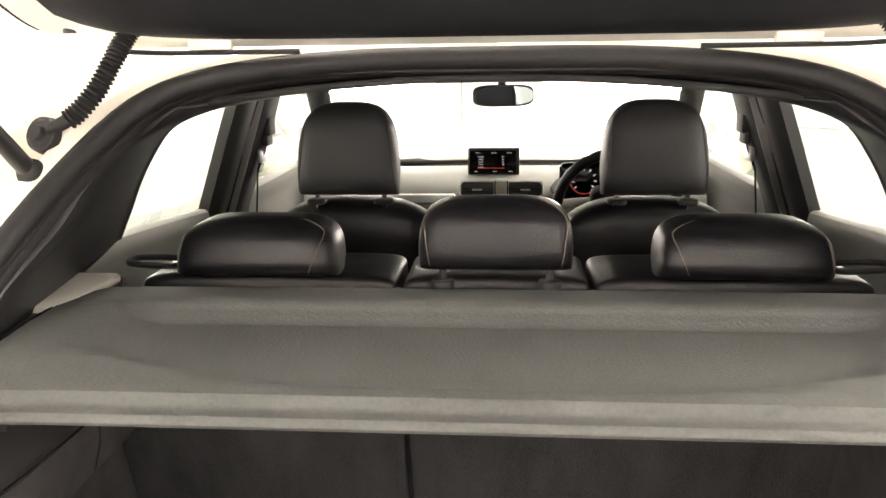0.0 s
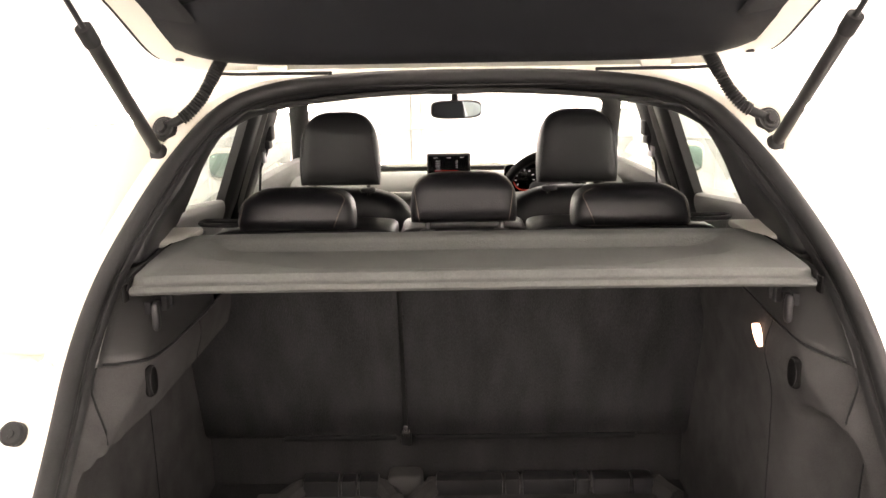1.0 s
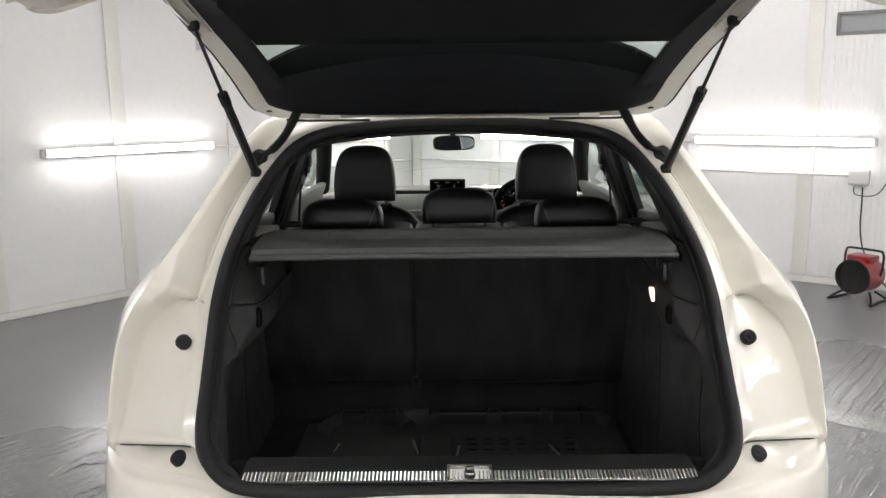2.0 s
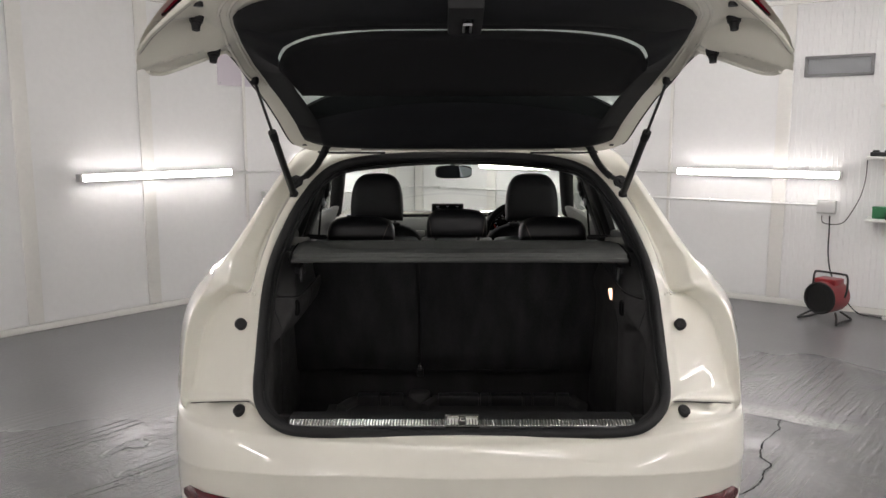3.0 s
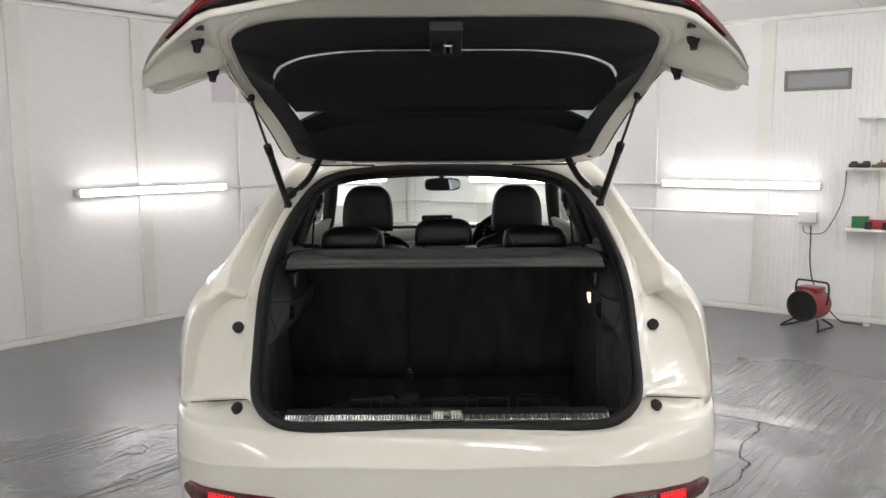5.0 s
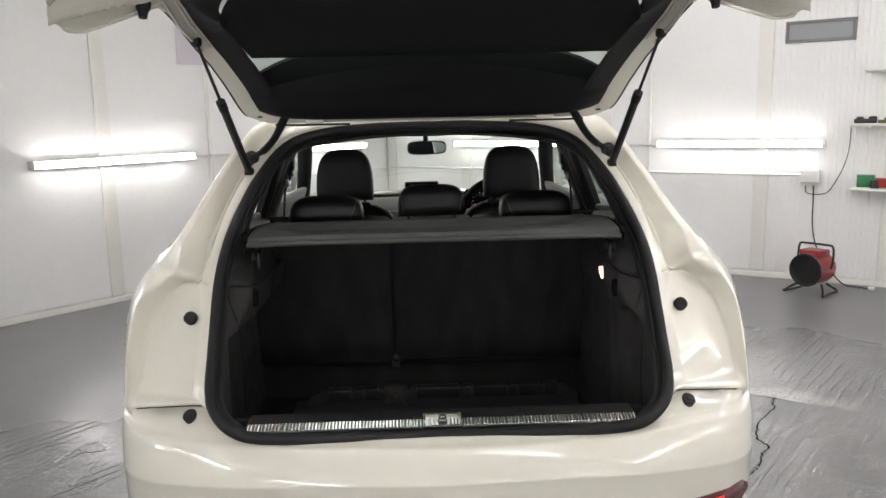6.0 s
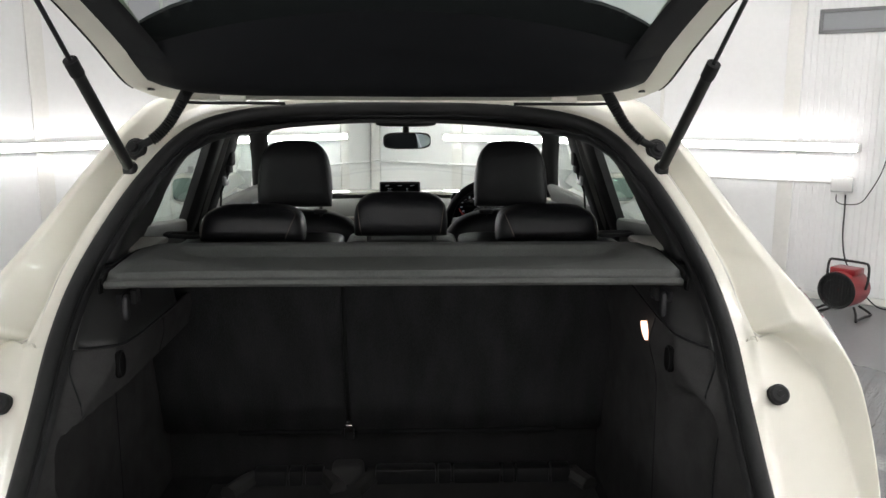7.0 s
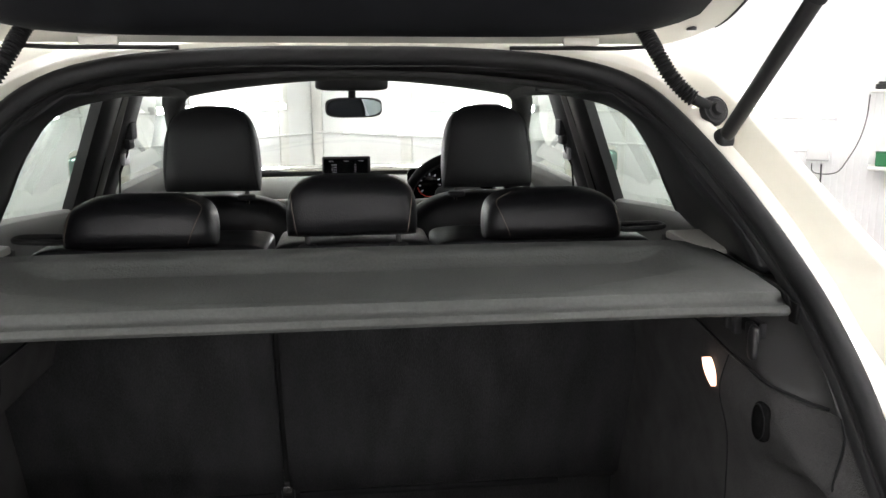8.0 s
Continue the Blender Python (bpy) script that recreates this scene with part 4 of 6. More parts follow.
# driver's instruments and steering wheel
bm = sheet(fine([[(0.36 + u * 0.185 * k, y, 0.99 + h * (1 - u * u) + 0.0 * k) for u in (-1, -0.8, -0.4, 0, 0.4, 0.8, 1)] for y, k, h in ((2.13, 1.0, 0.125), (2.18, 1.02, 0.13), (2.30, 1.0, 0.09), (2.42, 0.9, 0.04))], 3, 3))
thick(part("instrument_hood", bm, PLASTIC, dash), 0.012)
part("instrument_panel", box((0.36, 2.21, 1.02), (0.32, 0.02, 0.13), 0.02, m=None), DISPLAY, dash)
for x in (0.285, 0.435):
    ring = [(x + 0.048 * math.cos(a), 2.197, 1.025 + 0.048 * math.sin(a)) for a in (2 * math.pi * i / 24 for i in range(24))]
    part("dial_ring", pipe(ring[13:23], 0.0016, 6), PIXRED, dash, "red-lit dial ring")
    bm = bmesh.new()
    for i in range(9):
        a = radians(220 - i * 32)
        box((0, 0, 0), (0.003, 0.002, 0.009), m=Matrix.Translation((x + 0.038 * math.cos(a), 2.196, 1.025 + 0.038 * math.sin(a))) @ Matrix.Rotation(-a + math.pi / 2, 4, "Y"), bm=bm)
    part("dial_marks", bm, PIXEL, dash)
wm = Matrix.Translation((0.36, 1.93, 0.995)) @ Matrix.Rotation(radians(-68), 4, "X")
rim = [wm @ Vector((0.182 * math.cos(a), 0.182 * math.sin(a), 0)) for a in (2 * math.pi * i / 48 for i in range(48))]
wheel = part("steering_wheel", pipe(rim, 0.0165, 12, closed=True), LEATHER, car, "black leather steering wheel")
part("airbag_pad", cushion((0.36, 1.935, 0.99), (0.17, 0.06, 0.13), (0.4, 0.5), m=Matrix.Rotation(radians(22), 4, "X")), PLASTIC, wheel)
for a in (0, 180, 270):
    part("spoke", rod(wm @ Vector((0.07 * math.cos(radians(a)), 0.07 * math.sin(radians(a)), 0.01)), wm @ Vector((0.178 * math.cos(radians(a)), 0.178 * math.sin(radians(a)), 0)), 0.016, 0.013), BEIGE, wheel, "silver-grey steering wheel spoke")
part("steering_column", rod((0.36, 1.96, 0.985), (0.36, 2.25, 0.88), 0.05, 0.06), PLASTIC, wheel)

# rear-view mirror, turned to the driver
MIR = Matrix.Translation((0.006, 2.318, 1.308)) @ Matrix.Rotation(radians(12), 4, "Z")
mir = part("interior_mirror", cushion((0, 0, 0), (0.220, 0.034, 0.076), (0.5, 0.7), m=MIR), PLASTIC, car, "black interior mirror on the windscreen")
oval = bmesh.new()
face = [oval.verts.new(MIR @ Vector((0.103 * math.copysign(abs(math.cos(a)) ** 0.7, math.cos(a)), -0.0185, 0.033 * math.copysign(abs(math.sin(a)) ** 0.7, math.sin(a))))) for a in (2 * math.pi * i / 40 for i in range(40))]
back = [oval.verts.new((v.co.x, v.co.y + 0.01, v.co.z)) for v in face]
oval.faces.new(face)
for i in range(40):
    oval.faces.new((face[i], back[i], back[(i + 1) % 40], face[(i + 1) % 40]))
bmesh.ops.recalc_face_normals(oval, faces=oval.faces[:])
part("mirror_glass", oval, MIRROR, mir, smooth=False)
bm = rod((0, 2.34, 1.33), (0, 2.38, 1.385), 0.014)
cushion((0, 2.36, 1.398), (0.28, 0.10, 0.055), (0.4, 0.6), bm=bm)
part("mirror_mount", bm, PLASTIC, mir)

# ---- the side of the car: pillars, windows, doors ----
def side_x(z):
    return float(np.interp(z, [0.25, 0.5, 0.78, 0.98, 1.06, 1.2, 1.3, 1.4, 1.47], [0.84, 0.90, 0.912, 0.885, 0.82, 0.74, 0.695, 0.65, 0.60]))


def side_point(y, z, inset=0.0):
    taper = float(np.interp(y, [0.5, 1.2, 2.4, 3.2, 3.9], [0, 0, 0.0, 0.03, 0.16]))
    return (side_x(z) - taper - inset, y, z)


def bar(points, wide, deep, inset=0.03):
    """A pillar between points (y, z) on the side, wide along the car and deep into it."""
    rows = []
    for y, z, *own in points:
        inset = own[0] if own else inset
        a, b = Vector(side_point(y - wide / 2, z, inset)), Vector(side_point(y + wide / 2, z, inset))
        d = Vector((deep, 0, 0))
        e = Vector((0, wide * 0.18, 0))
        rows.append([a, b, b - d * 0.6, b - d - e, a - d + e, a - d * 0.6])
    return sheet(rows, closed=True, cap=True)


ROOFLINE = [(0.75, 1.40), (1.0, 1.405), (1.4, 1.41), (1.9, 1.40), (2.2, 1.385)]


def rail():
    pts = [Vector(side_point(y, z, 0.05)) for y, z in ROOFLINE] + [Vector((0.660, 2.32, 1.34)), Vector((0.712, 2.60, 1.20)), Vector((0.770, 2.88, 1.02))]
    return pipe(smooth_path(pts, 5), 0.042, 10)


both("roof_rail_trim", rail, FELT)
both("b_pillar", lambda: bar([(1.56, 1.41, 0.020), (1.58, 1.25, 0.035), (1.60, 1.05, 0.065), (1.60, 0.8, 0.09)], 0.17, 0.05), PLASTIC, label="dark grey pillar between the doors")
both("rear_door_frame", lambda: bar([(1.42, 1.41, 0.012), (1.43, 1.25, 0.025), (1.46, 1.06, 0.050), (1.50, 0.9, 0.05)], 0.12, 0.045), BLACK, label="black window frame of the rear door")
both("window_gasket", lambda: bar([(1.488, 1.41, 0.015), (1.498, 1.25, 0.032), (1.525, 1.06, 0.060), (1.55, 0.9, 0.06)], 0.010, 0.050), GREY, label="thin grey seal beside the pillar")


def door_skin(y0, y1):
    zs = (0.25, 0.4, 0.6, 0.78, 0.9, 0.98, 1.04)
    return sheet([[side_point(y0 + (y1 - y0) * i / 8, z) for i in range(9)] for z in zs])


def door_card(y0, y1):
    zs = ((0.30, 0.14), (0.6, 0.15), (0.8, 0.15), (0.9, 0.16), (0.98, 0.12), (1.03, 0.095), (1.065, 0.075), (1.072, 0.05), (1.06, 0.02))
    def top(y, z):
        return z + float(np.interp(y, [0.6, 0.93, 1.14, 1.41, 1.54], [0.08, 0.060, 0.038, 0.008, 0])) * min(1.0, max(0.0, (z - 0.85) / 0.18))
    ys = [y0 + (y1 - y0) * i / 8 for i in range(9)]
    return sheet(fine([[side_point(y, top(y, z), d) for y in ys] for z, d in zs], 2, 1))


for y0, y1, nm in ((0.60, 1.66, "rear_door"), (1.68, 2.75, "front_door")):
    doors = both(nm, lambda: door_skin(y0, y1), PAINT)
    for ob, card in zip(doors, both("door_card", lambda: door_card(y0, y1), GREY, label="grey door panel below the window")):
        thick(ob, 0.006)
        card.parent = ob


def side_glass(pts):
    own = bmesh.new()
    own.faces.new([own.verts.new(side_point(y, z, 0.003)) for y, z in pts])
    return own


for nm, pts in (("quarter_glass", [(0.62, 1.10), (0.80, 1.08), (0.88, 1.39), (0.80, 1.38)]), ("rear_door_glass", [(0.82, 1.06), (1.66, 1.05), (1.60, 1.43), (0.92, 1.42)]), ("front_door_glass", [(1.74, 1.05), (2.85, 1.04), (2.35, 1.37), (1.66, 1.43)])):
    for ob in both(nm, lambda: side_glass(pts), GLASS if nm == "front_door_glass" else REARGLASS):
        ob.visible_shadow = False

# windscreen, bonnet, wings and front end
WS = [[(-0.60, 2.22, 1.42), (-0.3, 2.27, 1.455), (0, 2.29, 1.465), (0.3, 2.27, 1.455), (0.60, 2.22, 1.42)], [(-0.71, 2.58, 1.22), (-0.36, 2.67, 1.245), (0, 2.71, 1.25), (0.36, 2.67, 1.245), (0.71, 2.58, 1.22)],
      [(-0.79, 2.92, 0.99), (-0.40, 3.08, 1.00), (0, 3.14, 1.00), (0.40, 3.08, 1.00), (0.79, 2.92, 0.99)]]
ob = part("windscreen", sheet(fine(WS, 3, 3)), SCREENGLASS, car, "clear windscreen")
ob.visible_shadow = False
both("front_wing", lambda: sheet([[side_point(y, z) for y in (2.77, 3.0, 3.2, 3.45, 3.7, 3.9)] for z in (0.25, 0.4, 0.6, 0.78, 0.9, 0.96)]), PAINT)
bm = sheet(fine([[(u * w, y + 0.0, z - 0.05 * u ** 4) for u in (-1, -0.7, -0.35, 0, 0.35, 0.7, 1)] for y, z, w in ((2.98, 1.0, 0.86), (3.3, 0.99, 0.85), (3.6, 0.95, 0.80), (3.85, 0.86, 0.74), (3.98, 0.70, 0.72), (4.02, 0.5, 0.74), (3.98, 0.3, 0.72))], 3, 2))
thick(part("bonnet", bm, PAINT, car), 0.01)
both("sill_panel", lambda: sheet([[side_point(y, z) for y in (0.55, 1.0, 1.6, 2.2, 2.8)] for z in (0.2, 0.28)]), PLASTIC)
part("underbody", box((0, 1.8, 0.26), (1.55, 3.9, 0.06)), PLASTIC, car)
for y in (0.62, 3.22):
    for s in (-1, 1):
        c = Vector((s * 0.80, y, 0.34))
        prof = [(0.20, -0.10), (0.30, -0.112), (0.335, -0.10), (0.34, 0), (0.335, 0.10), (0.30, 0.112), (0.20, 0.10)]
        rows = [[c + Vector((w, r * math.cos(a), r * math.sin(a))) for r, w in prof] for a in (2 * math.pi * i / 40 for i in range(40))]
        tyre = part("wheel", sheet(rows, closed="rows"), TYRE, car, "black tyre on an alloy wheel")
        bm = rod(c + Vector((s * 0.06, 0, 0)), c + Vector((s * 0.085, 0, 0)), 0.06)
        for k in range(5):
            a = 2 * math.pi * k / 5
            rod(c + Vector((s * 0.075, 0.05 * math.cos(a), 0.05 * math.sin(a))), c + Vector((s * 0.085, 0.205 * math.cos(a), 0.205 * math.sin(a))), 0.024, 0.018, bm=bm)
        part("rim", bm, ALU, tyre, "five-spoke alloy rim")
both("door_mirror", lambda: cushion((0.98, 2.42, 1.08), (0.22, 0.12, 0.15), (0.5, 0.6)), PAINT, label="white door mirror housing")
both("door_mirror_glass", lambda: cushion((0.98, 2.358, 1.08), (0.18, 0.01, 0.11), (0.4, 0.6)), DOORGLASS)

# front seat belts at the middle pillars
def belt():
    pts = [(0.620, 1.575, 1.26), (0.632, 1.575, 1.21), (0.656, 1.575, 1.156), (0.668, 1.575, 1.03), (0.675, 1.575, 0.92)]
    return sheet([[(x - 0.006, y - 0.018, z), (x + 0.006, y + 0.018, z), (x + 0.010, y + 0.018, z), (x - 0.002, y - 0.018, z)] for x, y, z in pts], closed=True)


def belt_guide():
    bm = box((0.622, 1.580, 1.272), (0.026, 0.055, 0.05), 0.008)
    box((0.626, 1.575, 1.236), (0.018, 0.05, 0.03), 0.006, bm=bm)
    return bm


both("seat_belt", belt, FELT, label="black belt webbing on the pillar")
both("belt_guide", belt_guide, PLASTIC)
both("belt_tongue", lambda: box((0.640, 1.572, 1.195), (0.014, 0.05, 0.036), 0.005), ALU, label="metal belt tongue")
both("pillar_button", lambda: rod((0.655, 1.520, 1.328), (0.636, 1.495, 1.325), 0.013, 0.011), RUBBER, label="round button on the pillar")
# guides for the rear belts on the seat shoulders
both("rear_belt_guide", lambda: pipe(smooth_path([(0.500, 0.655, 1.140), (0.565, 0.652, 1.143), (0.578, 0.67, 1.144), (0.565, 0.69, 1.144), (0.500, 0.69, 1.142)], 5, closed=True), 0.005, 8, closed=True), PLASTIC, label="black belt guide loop beside the headrest")

# ---- tailgate, raised ----
GY = [0.56, 0.545, 0.52, 0.47, 0.36, 0.25, 0.155, 0.0, -0.14, -0.168, -0.20, -0.28, -0.36, -0.42, -0.48, -0.53, -0.55, -0.60]
GZ = [1.468, 1.474, 1.483, 1.503, 1.572, 1.630, 1.672, 1.725, 1.755, 1.761, 1.767, 1.785, 1.803, 1.820, 1.840, 1.857, 1.862, 1.874]
GW = [0.515, 0.538, 0.558, 0.579, 0.596, 0.610, 0.618, 0.617, 0.617, 0.628, 0.676, 0.740, 0.761, 0.766, 0.766, 0.766, 0.766, 0.766]

GATE = smooth_path(list(zip(GY, GZ, GW)), 7)
GY, GZ, GW = [q.x for q in GATE], [q.y for q in GATE], [q.z for q in GATE]


def gate_z(y):
    return float(np.interp(-y, [-v for v in GY], GZ))


def gate_w(y):
    return float(np.interp(-y, [-v for v in GY], GW))


REAR = smooth_path([(0, -0.580, 0), (0.17, -0.573, 0), (0.34, -0.540, 0), (0.49, -0.492, 0), (0.60, -0.460, 0), (0.675, -0.444, 0), (0.735, -0.425, 0), (0.766, -0.383, 0)], 8)


def rear_edge(x):
    """The rear edge of the raised tailgate, bowed in plan."""
    return float(np.interp(abs(x), [p.x for p in REAR], [p.y for p in REAR]))


def wing_relief(x, y):
    """A pressed ridge across each wing's underside, with a hollow behind it."""
    a = abs(x)
    on = min(1.0, max(0.0, (a - 0.585) / 0.03))
    d = (a - 0.600) * -0.7191 - (y + 0.215) * 0.6950
    ridge = -0.020 * math.exp(-abs(d / 0.015) ** 1.5)
    hollow = 0.026 * math.exp(-((d - 0.062) / 0.035) ** 4) * math.exp(-((a - 0.668) / 0.062) ** 4)
    foot = 0.010 * math.exp(-((d + 0.030) / 0.018) ** 2) * math.exp(-((a - 0.69) / 0.045) ** 4)
    return on * (ridge + hollow + foot)


def wing_drop(x):
    return 0.113 * max(0.0, (abs(x) - 0.58) / 0.18) ** 1.15


def gate_rows(top):
    rows = []
    for y in [v for v in GY if v > -0.551]:
        w = gate_w(y)
        r = []
        for i in range(97):
            u = -1 + i / 48
            x = w * math.sin(u * math.pi / 2) if abs(u) < 1 else w * u
            v = y if y > -0.2 else -0.2 + (y + 0.2) / -0.35 * (rear_edge(x) + 0.2)
            z = gate_z(v) - wing_drop(x) * min(1.0, max(0.0, (0.25 - v) / 0.2))
            if top == 0:
                z += wing_relief(x, v)
            r.append((x, v, z + top * (1 - abs(math.sin(u * math.pi / 2)) ** 8)))
        rows.append(r)
    return rows


def trim_outline(y):
    return float(np.interp(-y, [-0.535, -0.52, -0.47, -0.36, -0.155, 0.0, 0.14, 0.25, 0.30, 0.36, 0.40, 0.43, 0.46, 0.485], [0.475, 0.505, 0.526, 0.543, 0.575, 0.585, 0.575, 0.561, 0.556, 0.544, 0.526, 0.506, 0.478, 0.445]))


def hole(bm, y0, y1, margin):
    """Opens the tailgate between y0 and y1, margin inside its sides."""
    dead = []
    for f in bm.faces:
        c = f.calc_center_median()
        if max(y0, -0.446 + 0.060 * abs(c.x / 0.5) ** 7) < c.y < y1 and abs(c.x) < min(gate_w(c.y) - margin, trim_outline(c.y) - 0.04):
            dead.append(f)
    bmesh.ops.delete(bm, geom=dead, context="FACES")
    return bm


inner = bmesh.new()
inner = hole(sheet(gate_rows(0.0)), -0.47, 0.515, 0.06)
gate = part("tailgate", inner, PAINT, car, "raised white tailgate with black inner trim")
outer = hole(sheet(gate_rows(0.06)), -0.27, 0.38, 0.06)
part("outer_skin", outer, PAINT, gate)


def trim_sheet(y0, y1, w0, w1, lift, n=24):
    """Part of the inner trim between y0 and y1 and between two half widths (functions of y)."""
    rows = []
    for i in range(n + 1):
        y = y0 + (y1 - y0) * i / n
        a, b = w0(y), w1(y)
        rows.append([(a + (b - a) * j / 12, y, gate_z(y) - lift * min(1.0, 12 * max(0.0, trim_outline(y) - abs(a + (b - a) * j / 12)) + 0.15)) for j in range(13)])
    return sheet(rows)


def trim_between(front, back, lift, w):
    """Inner trim between two curves across the tailgate."""
    rows = []
    for i in range(41):
        u = -1 + i / 20
        r = []
        for j in range(11):
            x = u * w
            y = front(x) + (back(x) - front(x)) * j / 10
            lim = trim_outline(y)
            x = max(-lim, min(lim, x))
            e = min(1.0, 14 * max(0.0, lim - abs(x)) + 0.1) * min(1.0, 0.25 + 1.5 * min(j, 10 - j) / 5)
            r.append((x, y, gate_z(y) - 0.004 - lift * e))
        rows.append(r)
    return sheet(rows)


part("gate_front_trim", trim_between(lambda x: 0.514 - 0.04 * (x / 0.5) ** 6, lambda x: 0.24 + 0.10 * (x / 0.47) ** 2, 0.022, 0.56), GATETRIM, gate, "black plastic trim below the glass hinge line")
part("gate_rear_trim", trim_between(lambda x: -0.312 + 0.085 * (x / 0.5) ** 4, lambda x: -0.474 + 0.060 * abs(x / 0.5) ** 7, 0.012, 0.58), GATETRIM, gate, "black plastic trim round the tailgate latch")
for s in (-1, 1):
    part("gate_side_trim", trim_sheet(0.41, -0.27, lambda y: s * trim_outline(y), lambda y: s * (trim_outline(y) - 0.085), 0.022), GATETRIM, gate)
rows = []
for i in range(15):
    y = 0.38 - 0.68 * i / 14
    rows.append([(u * 0.56, y, gate_z(y) + 0.02) for u in (-1, -0.6, -0.2, 0.2, 0.6, 1)])
glass = part("rear_glass", sheet(rows), PRIVACY, gate, "dark tinted rear window")
glass.visible_shadow = False
# band of the roof spoiler seen through the glass
rows = []
for k in range(27):
    x = -0.533 + 0.041 * k
    top = float(np.interp(abs(x), [0, 0.2, 0.31, 0.405, 0.456, 0.505, 0.56, 0.64], [1.708, 1.698, 1.682, 1.664, 1.647, 1.623, 1.59, 1.55]))
    low = max(top - 0.085, 1.562)
    rows.append([(x, 0.41, low), (x, 0.40, (top + low) / 2), (x, 0.39, top - 0.004), (x, 0.375, top), (x, 0.36, top - 0.01), (x, 0.37, low)])
part("roof_spoiler", sheet(rows, closed=True, cap=True), FLAP, gate, "dark underside of the roof spoiler")


FLAP_X = smooth_path([(0, 0, 0), (0.45, 0.22, 0), (0.75, 0.37, 0), (0.90, 0.442, 0), (0.97, 0.468, 0), (1, 0.473, 0)], 6)
FLAP_Z = smooth_path([(0, 1.777, 0), (0.45, 1.7755, 0), (0.75, 1.760, 0), (0.90, 1.735, 0), (0.97, 1.712, 0), (1, 1.690, 0)], 6)


def along(line, a):
    return float(np.interp(a, [p.x for p in line], [p.y for p in line]))


# soft flap that links the load cover to the tailgate
def flap():
    rows = []
    for i in range(81):
        u = math.sin(math.pi / 2 * (-1 + i / 40))
        a = abs(u)
        x0 = math.copysign(along(FLAP_X, a), u)
        z0 = along(FLAP_Z, a)
        y0 = float(np.interp(a, [0, 0.75, 0.90, 1], [-0.25, -0.25, -0.235, -0.17]))
        x1, y1, z1 = 0.462 * u, 0.07, 1.637
        rows.append([(x0 + (x1 - x0) * v, y0 + (y1 - y0) * v, z0 + (z1 - z0) * v - 0.006 * math.sin(math.pi * v) * (1 - a)) for v in [k / 8 for k in range(9)]])
    return sheet(rows)


thick(part("gate_flap", flap(), FLAP, gate, "black cloth flap hanging below the rear window"), 0.005, 1)


def corner_trim(s):
    """Rounded corner of the inner trim, just outside the edge of the flap."""
    rows = []
    for i in range(45):
        a = 1.10 * i / 44
        k = min(a, 1.0)
        on = 0.22 * max(0.0, a - 1.0) / 0.1
        x0 = along(FLAP_X, k) * 1.012
        z0 = along(FLAP_Z, k) + 0.008
        y0 = float(np.interp(k, [0, 0.75, 0.90, 1], [-0.26, -0.26, -0.245, -0.18])) + on
        p = Vector((x0 * s, y0, min(z0, gate_z(y0) + 0.006)))
        yo = y0 - 0.055 * (1 - 0.7 * max(0.0, a - 0.9) / 0.2)
        q = Vector((s * min(x0 + 0.11 * float(np.interp(k, [0, 0.75, 1], [0, 0.5, 1])), trim_outline(yo) - 0.004), yo, gate_z(yo) - 0.007))
        rows.append([p + (q - p) * t + Vector((0, 0, -0.006 * math.sin(math.pi * t))) for t in (0, 0.25, 0.5, 0.75, 1)])
    return sheet(rows)


for s in (-1, 1):
    part("gate_corner_trim", corner_trim(s), GATETRIM, gate)
tiltg = Matrix.Translation((0, -0.408, gate_z(-0.408) - 0.026)) @ Matrix.Rotation(radians(-13.5), 4, "X")
cov = part("gate_latch_cover", box((0, 0, 0), (0.080, 0.165, 0.026), 0.006, m=tiltg), PLASTIC, gate, "black latch housing")
part("latch_slot", box((0.006, 0.02, -0.013), (0.026, 0.085, 0.003), 0.001, m=tiltg), DISPLAY, cov)
part("gate_latch", pipe([tiltg @ Vector(v) for v in ((-0.003, 0.05, -0.016), (-0.003, -0.012, -0.022), (0.013, -0.012, -0.022), (0.013, 0.05, -0.016))], 0.003, 8), ALU, cov, "metal latch hook")
